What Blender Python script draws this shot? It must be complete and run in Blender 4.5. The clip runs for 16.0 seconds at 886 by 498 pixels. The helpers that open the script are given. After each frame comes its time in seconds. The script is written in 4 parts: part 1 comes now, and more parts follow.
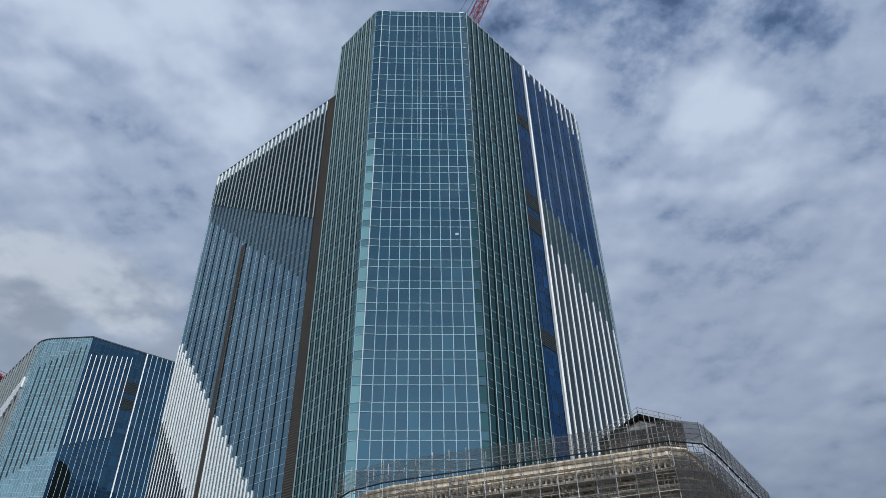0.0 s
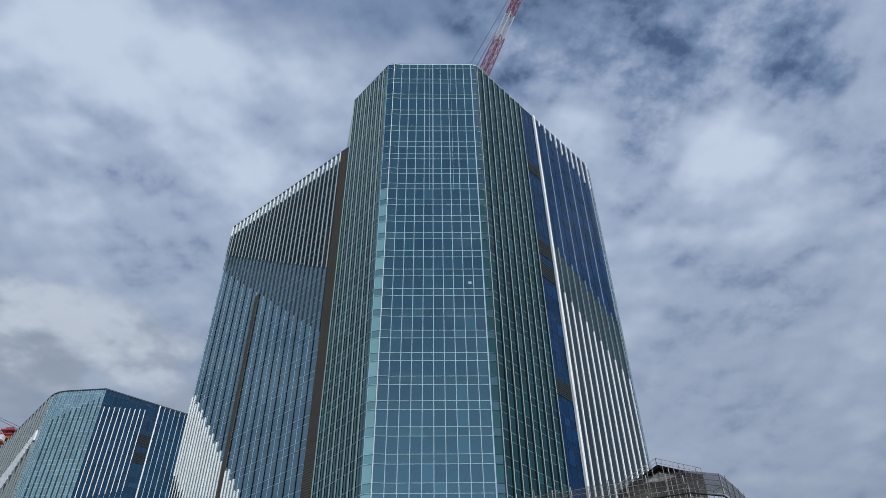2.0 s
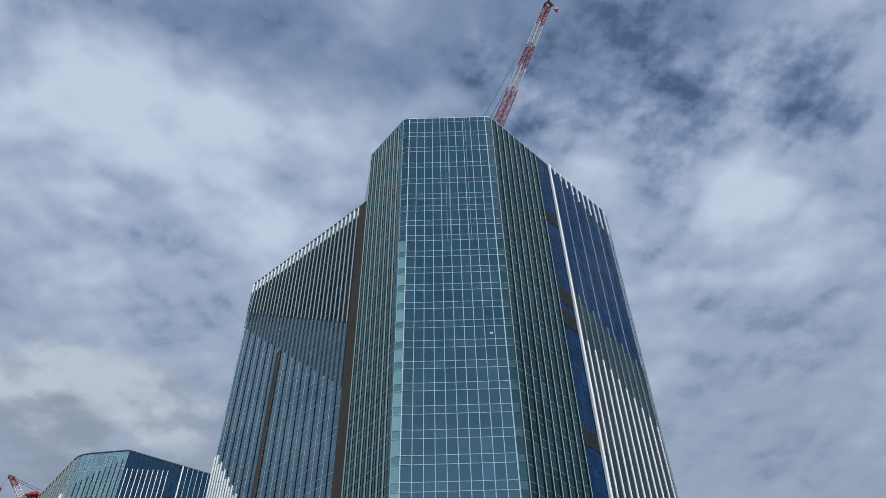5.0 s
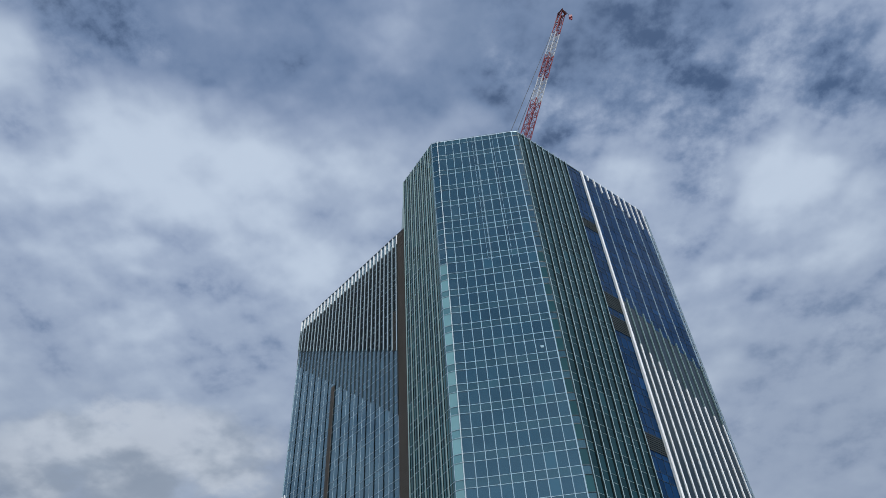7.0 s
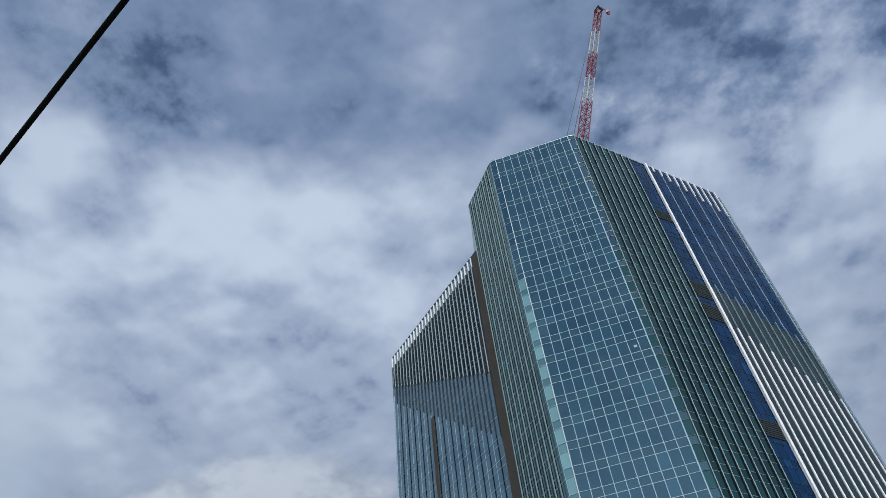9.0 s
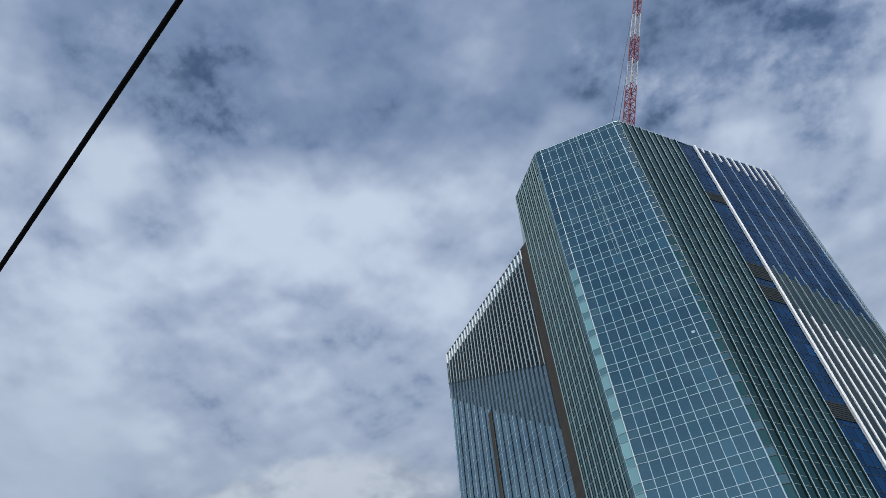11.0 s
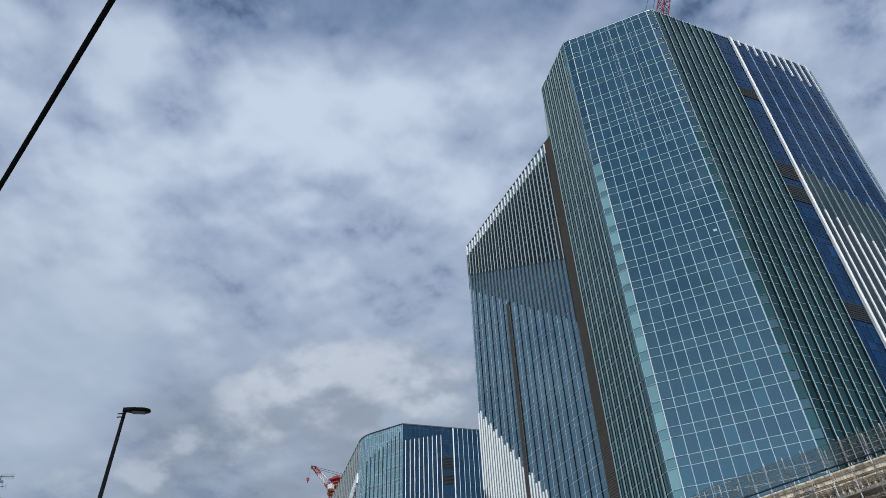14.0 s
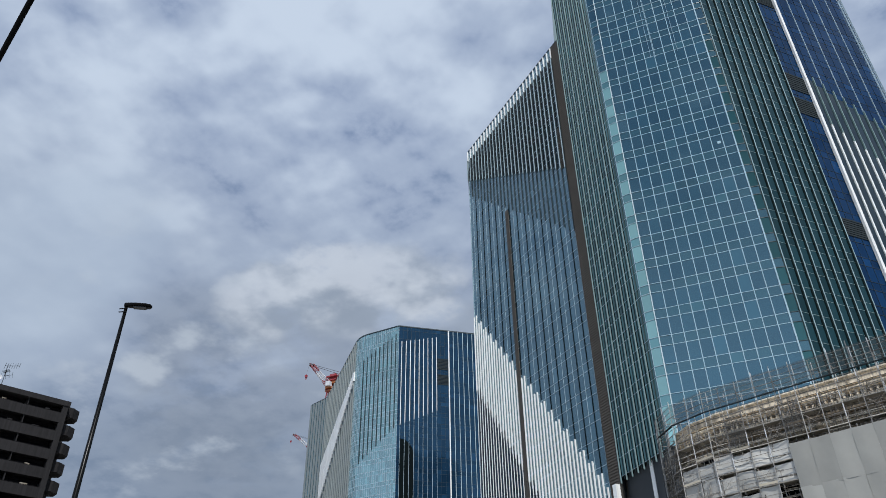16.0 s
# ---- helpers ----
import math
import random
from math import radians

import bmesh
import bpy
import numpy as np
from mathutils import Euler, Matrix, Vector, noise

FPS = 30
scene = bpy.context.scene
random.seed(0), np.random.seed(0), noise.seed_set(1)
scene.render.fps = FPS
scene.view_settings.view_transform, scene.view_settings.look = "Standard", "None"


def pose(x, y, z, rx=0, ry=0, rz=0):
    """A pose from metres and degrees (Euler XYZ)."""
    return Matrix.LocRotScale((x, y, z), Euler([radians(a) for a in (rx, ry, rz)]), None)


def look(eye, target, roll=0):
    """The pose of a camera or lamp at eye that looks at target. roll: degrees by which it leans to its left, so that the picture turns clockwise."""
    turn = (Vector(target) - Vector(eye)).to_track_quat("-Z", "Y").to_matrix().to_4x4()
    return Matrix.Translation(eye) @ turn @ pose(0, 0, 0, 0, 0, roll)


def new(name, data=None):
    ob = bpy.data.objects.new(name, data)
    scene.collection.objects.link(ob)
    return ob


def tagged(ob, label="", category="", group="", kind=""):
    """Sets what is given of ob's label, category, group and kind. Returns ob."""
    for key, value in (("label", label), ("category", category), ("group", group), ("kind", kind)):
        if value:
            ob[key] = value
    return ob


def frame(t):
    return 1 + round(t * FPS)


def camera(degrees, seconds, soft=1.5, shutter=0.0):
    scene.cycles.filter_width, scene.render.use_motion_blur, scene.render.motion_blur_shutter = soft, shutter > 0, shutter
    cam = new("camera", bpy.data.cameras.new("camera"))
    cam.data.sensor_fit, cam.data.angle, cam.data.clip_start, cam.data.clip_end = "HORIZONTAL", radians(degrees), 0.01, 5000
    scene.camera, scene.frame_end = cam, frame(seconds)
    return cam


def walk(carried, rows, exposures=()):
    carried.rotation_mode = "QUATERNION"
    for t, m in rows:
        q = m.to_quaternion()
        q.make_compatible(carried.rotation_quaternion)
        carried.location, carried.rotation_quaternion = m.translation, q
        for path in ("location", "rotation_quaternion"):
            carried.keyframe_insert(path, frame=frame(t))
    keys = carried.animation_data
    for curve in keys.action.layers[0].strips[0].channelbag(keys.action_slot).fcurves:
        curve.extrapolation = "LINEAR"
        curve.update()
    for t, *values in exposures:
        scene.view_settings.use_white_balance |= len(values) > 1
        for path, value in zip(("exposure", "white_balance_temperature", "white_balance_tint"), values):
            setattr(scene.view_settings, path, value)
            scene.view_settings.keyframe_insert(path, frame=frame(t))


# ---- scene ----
cam = camera(60.8, 16.0, soft=0.85)

EYE = (0.0, 0.0, 1.6)
# seconds, yaw, pitch, roll of the hand-held turn on the spot
TURNS = [
    (0, 0.600, 38.294, 0.888),
    (0.5, 0.880, 39.361, 0.825),
    (1, 1.224, 40.337, 0.812),
    (1.5, 1.505, 41.228, 0.758),
    (2, 1.681, 42.016, 0.649),
    (2.5, 1.872, 42.750, 0.557),
    (3, 2.148, 43.428, 0.479),
    (3.5, 2.438, 44.115, 0.408),
    (4, 2.809, 44.790, 0.410),
    (5.25, 4.430, 46.150, 1.070),
    (6.5, 8.301, 47.200, 2.418),
    (7, 10.614, 47.711, 2.954),
    (7.5, 13.236, 48.240, 3.500),
    (8, 16.011, 48.870, 4.014),
    (8.5, 18.827, 49.449, 4.528),
    (9, 21.359, 50.065, 4.877),
    (10.25, 25.200, 50.650, 4.550),
    (11.5, 26.205, 49.151, 3.326),
    (12, 26.151, 47.947, 2.835),
    (12.5, 26.384, 46.681, 2.801),
    (13, 26.293, 45.143, 2.427),
    (13.5, 26.273, 43.514, 2.135),
    (14, 26.160, 41.889, 1.783),
    (14.5, 26.019, 40.232, 1.448),
    (15, 25.778, 38.478, 1.164),
    (15.5, 25.408, 36.628, 0.825),
    (16, 25.192, 34.728, 0.624),
]


def sway(t):
    """The arm drifts a little up, forward and to the left while the view comes down again."""
    return 0.21 * min(max((t - 12.25) / 3.75, 0.0), 1.0)


walk(cam, [(t, pose(EYE[0] - 0.755 * sway(t), EYE[1] + 0.656 * sway(t), EYE[2] + 0.5 * sway(t), 90 + p, r, y - 0.33 * sway(t))) for t, y, p, r in TURNS],
     exposures=[(0.0, -0.07, 6200, 10), (2.5, -0.09, 6200, 10), (7.5, -0.12, 6200, 10), (9.5, -0.05, 6240, 10), (13.0, -0.03, 6250, 10), (16.0, 0.0, 6270, 10)])

# ---------------------------------------------------------------- light
SUN_AZ = Vector((0.58, -0.815, 0.0)).normalized()
SUN_EL = radians(53)
to_sun = (SUN_AZ * math.cos(SUN_EL) + Vector((0, 0, math.sin(SUN_EL)))).normalized()
sun_data = bpy.data.lights.new("sun", "SUN")
sun_data.energy, sun_data.angle, sun_data.color = 4.0, radians(0.6), (1.0, 0.97, 0.91)
sun = new("sun", sun_data)
sun.matrix_basis = look(to_sun * 300, (0, 0, 0))


def node(nt, kind, **vals):
    n = nt.nodes.new(kind)
    for k, v in vals.items():
        if k == "op":
            n.operation = v
        elif k == "blend":
            n.blend_type = v
        elif k == "dtype":
            n.data_type = v
        elif k == "dims":
            n.noise_dimensions = v
    return n


def math_node(nt, op, a, b=None, c=None, clamp=False):
    n = nt.nodes.new("ShaderNodeMath")
    n.operation, n.use_clamp = op, clamp
    for i, v in enumerate((a, b, c)):
        if v is None:
            continue
        if isinstance(v, (int, float)):
            n.inputs[i].default_value = v
        else:
            nt.links.new(v, n.inputs[i])
    return n.outputs[0]


def mix_col(nt, fac, a, b, blend="MIX"):
    n = nt.nodes.new("ShaderNodeMix")
    n.data_type, n.blend_type = "RGBA", blend
    for sock, v in ((n.inputs[0], fac), (n.inputs[6], a), (n.inputs[7], b)):
        if isinstance(v, (int, float)):
            sock.default_value = v
        elif isinstance(v, tuple):
            sock.default_value = (*v, 1) if len(v) == 3 else v
        else:
            nt.links.new(v, sock)
    return n.outputs[2]


def noise_tex(nt, vec, scale, detail=4.0, rough=0.55, distort=0.0):
    n = nt.nodes.new("ShaderNodeTexNoise")
    n.inputs["Scale"].default_value = scale
    n.inputs["Detail"].default_value = detail
    n.inputs["Roughness"].default_value = rough
    n.inputs["Distortion"].default_value = distort
    if vec is not None:
        nt.links.new(vec, n.inputs["Vector"])
    return n.outputs["Fac"]


def span(nt, v, lo, hi, smooth=True):
    n = nt.nodes.new("ShaderNodeMapRange")
    n.interpolation_type = "SMOOTHSTEP" if smooth else "LINEAR"
    nt.links.new(v, n.inputs["Value"])
    n.inputs["From Min"].default_value, n.inputs["From Max"].default_value = lo, hi
    return n.outputs["Result"]


def sky_dir(az, el):
    a, e = radians(az), radians(el)
    return (-math.sin(a) * math.cos(e), math.cos(a) * math.cos(e), math.sin(e))


def make_world():
    w = bpy.data.worlds.new("sky")
    scene.world = w
    w.use_nodes = True
    nt = w.node_tree
    nt.nodes.clear()
    out = nt.nodes.new("ShaderNodeOutputWorld")
    bg = nt.nodes.new("ShaderNodeBackground")
    nt.links.new(bg.outputs[0], out.inputs[0])
    sky = nt.nodes.new("ShaderNodeTexSky")
    sky.sky_type, sky.sun_disc = "NISHITA", False
    sky.sun_elevation = SUN_EL
    sky.sun_rotation = math.atan2(to_sun.x, to_sun.y)
    sky.altitude, sky.air_density, sky.dust_density = 50, 1.0, 0.3
    co = nt.nodes.new("ShaderNodeTexCoord").outputs["Generated"]
    sep = nt.nodes.new("ShaderNodeSeparateXYZ")
    nt.links.new(co, sep.inputs[0])
    # the cloud sheet lies flat overhead: divide by the height
    zz = math_node(nt, "ADD", math_node(nt, "MAXIMUM", sep.outputs[2], 0.0), 0.22)
    flat = nt.nodes.new("ShaderNodeCombineXYZ")
    nt.links.new(math_node(nt, "DIVIDE", sep.outputs[0], zz), flat.inputs[0])
    nt.links.new(math_node(nt, "DIVIDE", sep.outputs[1], zz), flat.inputs[1])
    flat.inputs[2].default_value = 3.7
    p = flat.outputs[0]
    big = noise_tex(nt, p, 1.7, 3.0, 0.5)
    mid = noise_tex(nt, p, 5.2, 6.0, 0.47)
    fine = noise_tex(nt, p, 16.0, 5.0, 0.5)
    # heaped cloud: rounded cells, bent by the noise
    bend = nt.nodes.new("ShaderNodeVectorMath")
    bend.operation = "MULTIPLY_ADD"
    warp = nt.nodes.new("ShaderNodeTexNoise")
    warp.inputs["Scale"].default_value, warp.inputs["Detail"].default_value = 6.0, 6.0
    nt.links.new(p, warp.inputs["Vector"])
    nt.links.new(warp.outputs["Color"], bend.inputs[0])
    bend.inputs[1].default_value = (0.12, 0.12, 0.12)
    nt.links.new(p, bend.inputs[2])
    cell = nt.nodes.new("ShaderNodeTexVoronoi")
    cell.feature = "SMOOTH_F1"
    cell.inputs["Scale"].default_value, cell.inputs["Smoothness"].default_value = 7.0, 0.6
    cell.inputs["Detail"].default_value, cell.inputs["Roughness"].default_value = 2.0, 0.5
    nt.links.new(bend.outputs[0], cell.inputs["Vector"])

    def near(az, el, wide, soft):
        d = nt.nodes.new("ShaderNodeVectorMath")
        d.operation = "DOT_PRODUCT"
        nt.links.new(co, d.inputs[0])
        d.inputs[1].default_value = sky_dir(az, el)
        return span(nt, d.outputs["Value"], math.cos(radians(wide + soft)), math.cos(radians(max(wide - soft, 0))))

    w = math_node(nt, "MULTIPLY_ADD", big, 0.22, 0.77)
    w = math_node(nt, "MULTIPLY_ADD", mid, 0.34, math_node(nt, "SUBTRACT", w, 0.17))
    w = math_node(nt, "MULTIPLY_ADD", fine, 0.19, math_node(nt, "SUBTRACT", w, 0.095))
    w = math_node(nt, "MULTIPLY_ADD", cell.outputs["Distance"], -0.36, math_node(nt, "ADD", w, 0.14))
    # relief: the upper edge of every puff is lit, its lower side in shade
    def shifted(k):
        m = nt.nodes.new("ShaderNodeVectorMath")
        m.operation = "MULTIPLY"
        nt.links.new(p, m.inputs[0])
        m.inputs[1].default_value = (k, k, 1.0)
        return m.outputs[0]
    for scale, k, gain in ((5.0, 0.95, 0.55), (13.0, 0.98, 0.45)):
        lit = math_node(nt, "SUBTRACT", noise_tex(nt, p, scale, 4.0, 0.45), noise_tex(nt, shifted(k), scale, 4.0, 0.45))
        w = math_node(nt, "MULTIPLY_ADD", lit, gain, w)
    # openings and thick places of this cloud sheet, one opening added out of view
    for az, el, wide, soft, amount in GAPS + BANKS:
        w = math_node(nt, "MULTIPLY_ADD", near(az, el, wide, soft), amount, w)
    # crisp, broken edges where the sheet thins out
    thin = math_node(nt, "MULTIPLY", span(nt, w, 0.72, 0.44), math_node(nt, "SUBTRACT", noise_tex(nt, p, 13.0, 8.0, 0.60, 0.0), 0.47))
    w = math_node(nt, "MULTIPLY_ADD", thin, 1.6, w)
    # high up the sheet is thinner and darker
    w = math_node(nt, "MULTIPLY_ADD", span(nt, sep.outputs[2], 0.79, 0.86), -0.27, w)
    # towards the horizon the sheet closes
    low = span(nt, sep.outputs[2], 0.74, 0.42)
    calm = math_node(nt, "MULTIPLY_ADD", math_node(nt, "SUBTRACT", w, 0.55), 0.55, 0.56)
    w = math_node(nt, "MULTIPLY_ADD", math_node(nt, "SUBTRACT", calm, w), low, w)
    blue = mix_col(nt, 1.0, sky.outputs[0], (SKY_GAIN, SKY_GAIN, SKY_GAIN), "MULTIPLY")
    c = mix_col(nt, span(nt, w, 0.10, 0.40), blue, (0.175, 0.245, 0.385))
    c = mix_col(nt, span(nt, w, 0.34, 0.62), c, (0.300, 0.370, 0.510))
    c = mix_col(nt, span(nt, w, 0.52, 0.98), c, (0.575, 0.655, 0.765))
    # soft grey undersides inside the bright cloud
    under_ = span(nt, noise_tex(nt, p, 3.4, 5.0, 0.48), 0.42, 0.68)
    c = mix_col(nt, math_node(nt, "MULTIPLY", under_, 0.18), c, (0.335, 0.405, 0.515))
    c = mix_col(nt, math_node(nt, "MULTIPLY", low, 0.34), c, (0.31, 0.355, 0.415))
    c = mix_col(nt, math_node(nt, "MULTIPLY", span(nt, sep.outputs[2], 0.43, 0.31), 0.45), c, (0.17, 0.22, 0.29))
    # a bank of heaped cloud low in the view: grey bases, then sunlit tops with torn edges
    ragged = noise_tex(nt, p, 7.0, 9.0, 0.56, 0.0)

    def bank(places):
        m = None
        for az, el, wide in places:
            n = near(az, el, wide * 0.5, wide * 0.5)
            m = n if m is None else math_node(nt, "ADD", m, n)
        return math_node(nt, "MINIMUM", m, 1.0)

    base_ = bank([(34, 26.5, 8), (25, 27.5, 7), (41, 21, 9), (45, 26, 6)])
    base_ = math_node(nt, "MULTIPLY", base_, span(nt, ragged, 0.30, 0.55))
    c = mix_col(nt, math_node(nt, "MULTIPLY", base_, 0.45), c, (0.235, 0.272, 0.330))
    tops = bank([(37, 31.6, 5), (32.0, 31.8, 5), (26.5, 31.6, 5), (41, 29.5, 4)])
    tops = math_node(nt, "MULTIPLY", tops, span(nt, math_node(nt, "MULTIPLY_ADD", tops, 0.30, ragged), 0.56, 0.74))
    lit = math_node(nt, "SUBTRACT", noise_tex(nt, p, 8.0, 5.0, 0.5), noise_tex(nt, shifted(0.95), 8.0, 5.0, 0.5))
    heap = mix_col(nt, span(nt, math_node(nt, "MULTIPLY_ADD", span(nt, sep.outputs[2], 0.47, 0.56, False), 0.24, lit), -0.06, 0.26), (0.29, 0.34, 0.41), (0.64, 0.68, 0.73))
    c = mix_col(nt, math_node(nt, "MULTIPLY", tops, 0.62), c, heap)
    # a paler stretch and small torn puffs below the bank
    pale = bank([(59, 28, 9), (54, 33, 6)])
    c = mix_col(nt, math_node(nt, "MULTIPLY", pale, 0.55), c, (0.44, 0.52, 0.63))
    puffs = math_node(nt, "MULTIPLY", bank([(45, 25.5, 14)]), span(nt, noise_tex(nt, p, 6.0, 7.0, 0.52), 0.54, 0.70))
    c = mix_col(nt, math_node(nt, "MULTIPLY", puffs, 0.70), c, (0.50, 0.555, 0.62))
    # unseen bright blue added low behind the camera to brighten the lower glass
    back_sky_glow = math_node(nt, "MULTIPLY", span(nt, sep.outputs[1], -0.05, -0.65), span(nt, sep.outputs[2], 0.66, 0.28))
    c = mix_col(nt, math_node(nt, "MULTIPLY", back_sky_glow, 0.85), c, (0.66, 0.84, 1.08))
    nt.links.new(c, bg.inputs[0])
    bg.inputs[1].default_value = 1.0


SKY_GAIN = 0.085
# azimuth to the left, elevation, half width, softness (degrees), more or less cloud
# the last gap, unseen at 180, is added to darken the front glass
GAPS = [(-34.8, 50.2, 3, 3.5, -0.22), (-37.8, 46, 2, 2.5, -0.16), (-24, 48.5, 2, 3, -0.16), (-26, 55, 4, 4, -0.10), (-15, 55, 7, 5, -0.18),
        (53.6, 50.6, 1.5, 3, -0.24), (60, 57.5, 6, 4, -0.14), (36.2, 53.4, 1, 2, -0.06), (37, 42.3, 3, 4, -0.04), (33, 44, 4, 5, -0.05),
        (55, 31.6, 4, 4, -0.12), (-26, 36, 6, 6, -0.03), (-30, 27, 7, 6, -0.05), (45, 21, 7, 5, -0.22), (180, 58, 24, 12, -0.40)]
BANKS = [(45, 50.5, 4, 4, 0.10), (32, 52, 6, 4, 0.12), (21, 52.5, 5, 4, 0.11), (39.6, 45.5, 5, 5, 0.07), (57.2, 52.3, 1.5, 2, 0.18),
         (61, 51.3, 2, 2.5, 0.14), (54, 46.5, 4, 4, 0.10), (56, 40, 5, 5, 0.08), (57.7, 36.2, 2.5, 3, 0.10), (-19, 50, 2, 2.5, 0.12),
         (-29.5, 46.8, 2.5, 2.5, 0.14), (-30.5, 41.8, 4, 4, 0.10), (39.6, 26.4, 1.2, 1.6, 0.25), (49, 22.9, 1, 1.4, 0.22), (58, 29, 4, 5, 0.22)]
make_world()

# ---------------------------------------------------------------- materials


def material(name, colour, rough=0.5, metal=0.0, spot=0.12, grain=3.0, bump=0.0, ior=1.5, per=0.0, island=0.0, streak=0.0):
    """A painted, metal or stone surface with stains at two scales."""
    m = bpy.data.materials.new(name)
    m.use_nodes = True
    nt = m.node_tree
    b = nt.nodes["Principled BSDF"]
    co = nt.nodes.new("ShaderNodeTexCoord").outputs["Object"]
    n1 = noise_tex(nt, co, grain, 5.0, 0.6)
    n2 = noise_tex(nt, co, grain * 0.13, 3.0, 0.5)
    v = math_node(nt, "MULTIPLY_ADD", n1, spot, 1 - spot * 0.5)
    v = math_node(nt, "MULTIPLY", v, math_node(nt, "MULTIPLY_ADD", n2, spot * 1.4, 1 - spot * 0.7))
    if streak:
        mp = nt.nodes.new("ShaderNodeMapping")
        mp.inputs["Scale"].default_value = (1.2, 1.2, 0.06)
        nt.links.new(co, mp.inputs[0])
        v = math_node(nt, "MULTIPLY", v, math_node(nt, "MULTIPLY_ADD", span(nt, noise_tex(nt, mp.outputs[0], 2.5, 5.0, 0.6), 0.36, 0.62), streak, 1 - streak * 0.6))
    if per:
        v = math_node(nt, "MULTIPLY", v, math_node(nt, "MULTIPLY_ADD", nt.nodes.new("ShaderNodeObjectInfo").outputs["Random"], per, 1 - per * 0.5))
    if island:
        v = math_node(nt, "MULTIPLY", v, math_node(nt, "MULTIPLY_ADD", nt.nodes.new("ShaderNodeNewGeometry").outputs["Random Per Island"], island, 1 - island * 0.5))
    comb = nt.nodes.new("ShaderNodeCombineColor")
    for i in range(3):
        nt.links.new(v, comb.inputs[i])
    nt.links.new(mix_col(nt, 1.0, colour, comb.outputs[0], "MULTIPLY"), b.inputs["Base Color"])
    b.inputs["Roughness"].default_value = rough
    b.inputs["Metallic"].default_value = metal
    b.inputs["IOR"].default_value = ior
    if bump:
        bp = nt.nodes.new("ShaderNodeBump")
        bp.inputs["Strength"].default_value, bp.inputs["Distance"].default_value = bump, 0.03
        nt.links.new(n1, bp.inputs["Height"])
        nt.links.new(bp.outputs[0], b.inputs["Normal"])
    return m


def coated_glass(name, colour, tint, ior=2.4, wave=0.004, vary=0.5, level=0.5):
    """Sun-control facade glass: a dark pane with a mirror coat, each pane a shade of its own, slightly wavy."""
    m = bpy.data.materials.new(name)
    m.use_nodes = True
    nt = m.node_tree
    b = nt.nodes["Principled BSDF"]
    geo = nt.nodes.new("ShaderNodeNewGeometry")
    rnd = math_node(nt, "FRACT", math_node(nt, "ADD", nt.nodes.new("ShaderNodeObjectInfo").outputs["Random"], geo.outputs["Random Per Island"]))
    co = nt.nodes.new("ShaderNodeTexCoord").outputs["Object"]
    k = math_node(nt, "MULTIPLY_ADD", rnd, vary, 1 - vary * 0.5)
    # a few panes with blinds drawn behind them
    k = math_node(nt, "MULTIPLY_ADD", span(nt, rnd, 0.965, 0.98), 0.35, k)
    comb = nt.nodes.new("ShaderNodeCombineColor")
    for i in range(3):
        nt.links.new(k, comb.inputs[i])
    nt.links.new(mix_col(nt, 1.0, colour, comb.outputs[0], "MULTIPLY"), b.inputs["Base Color"])
    b.inputs["Roughness"].default_value = 0.03
    b.inputs["IOR"].default_value = ior
    b.inputs["Specular Tint"].default_value = (*tint, 1)
    b.inputs["Specular IOR Level"].default_value = level
    bp = nt.nodes.new("ShaderNodeBump")
    bp.inputs["Strength"].default_value, bp.inputs["Distance"].default_value = 1.0, wave
    nt.links.new(noise_tex(nt, co, 0.9, 2.0, 0.5), bp.inputs["Height"])
    nt.links.new(bp.outputs[0], b.inputs["Normal"])
    return m


def netting(name, colour, cover):
    """Fine dust net: part threads, part holes."""
    m = bpy.data.materials.new(name)
    m.use_nodes = True
    nt = m.node_tree
    b = nt.nodes["Principled BSDF"]
    b.inputs["Base Color"].default_value = (*colour, 1)
    b.inputs["Roughness"].default_value = 0.8
    co = nt.nodes.new("ShaderNodeTexCoord").outputs["Object"]
    k = math_node(nt, "MULTIPLY_ADD", noise_tex(nt, co, 0.35, 4.0, 0.6), 0.5, cover - 0.25, clamp=True)
    nt.links.new(k, b.inputs["Alpha"])
    return m


M_FRONT = coated_glass("front_glass", (0.014, 0.047, 0.066), (0.58, 0.85, 1.0), 2.4, vary=0.35, wave=0.006)
M_SPANDREL = coated_glass("spandrel_glass", (0.019, 0.055, 0.068), (0.58, 0.86, 1.0), 2.4, vary=0.3)
M_CORNER = coated_glass("daylit_corner_glass", (0.14, 0.28, 0.29), (0.75, 1.0, 1.0), 2.5)
M_CORNERBAND = coated_glass("daylit_corner_band", (0.07, 0.17, 0.19), (0.7, 1.0, 1.0), 2.4)
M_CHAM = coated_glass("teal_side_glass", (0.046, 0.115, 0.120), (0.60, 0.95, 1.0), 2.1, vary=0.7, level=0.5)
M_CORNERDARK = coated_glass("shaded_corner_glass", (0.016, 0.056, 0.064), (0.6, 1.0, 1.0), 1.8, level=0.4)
M_FRAME = material("dull_silver_mullion", (0.31, 0.42, 0.49), 0.6, 0.1, 0.12, 2.0, ior=1.15)
M_NOSE = material("light_metal_nose", (0.42, 0.52, 0.55), 0.45, 0.2, 0.12, 2.0, per=0.15)
M_GAPSHADE = coated_glass("gap_shade_glass", (0.012, 0.024, 0.034), (0.6, 0.85, 1.0), 1.5, level=0.3)
M_PALE = material("pale_corner_mullion", (0.50, 0.56, 0.58), 0.35, 0.1, 0.12, 2.0)
# the darker, bluer reflections on these faces are put into the glass colours
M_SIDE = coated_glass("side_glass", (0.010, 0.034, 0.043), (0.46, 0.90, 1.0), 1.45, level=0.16)
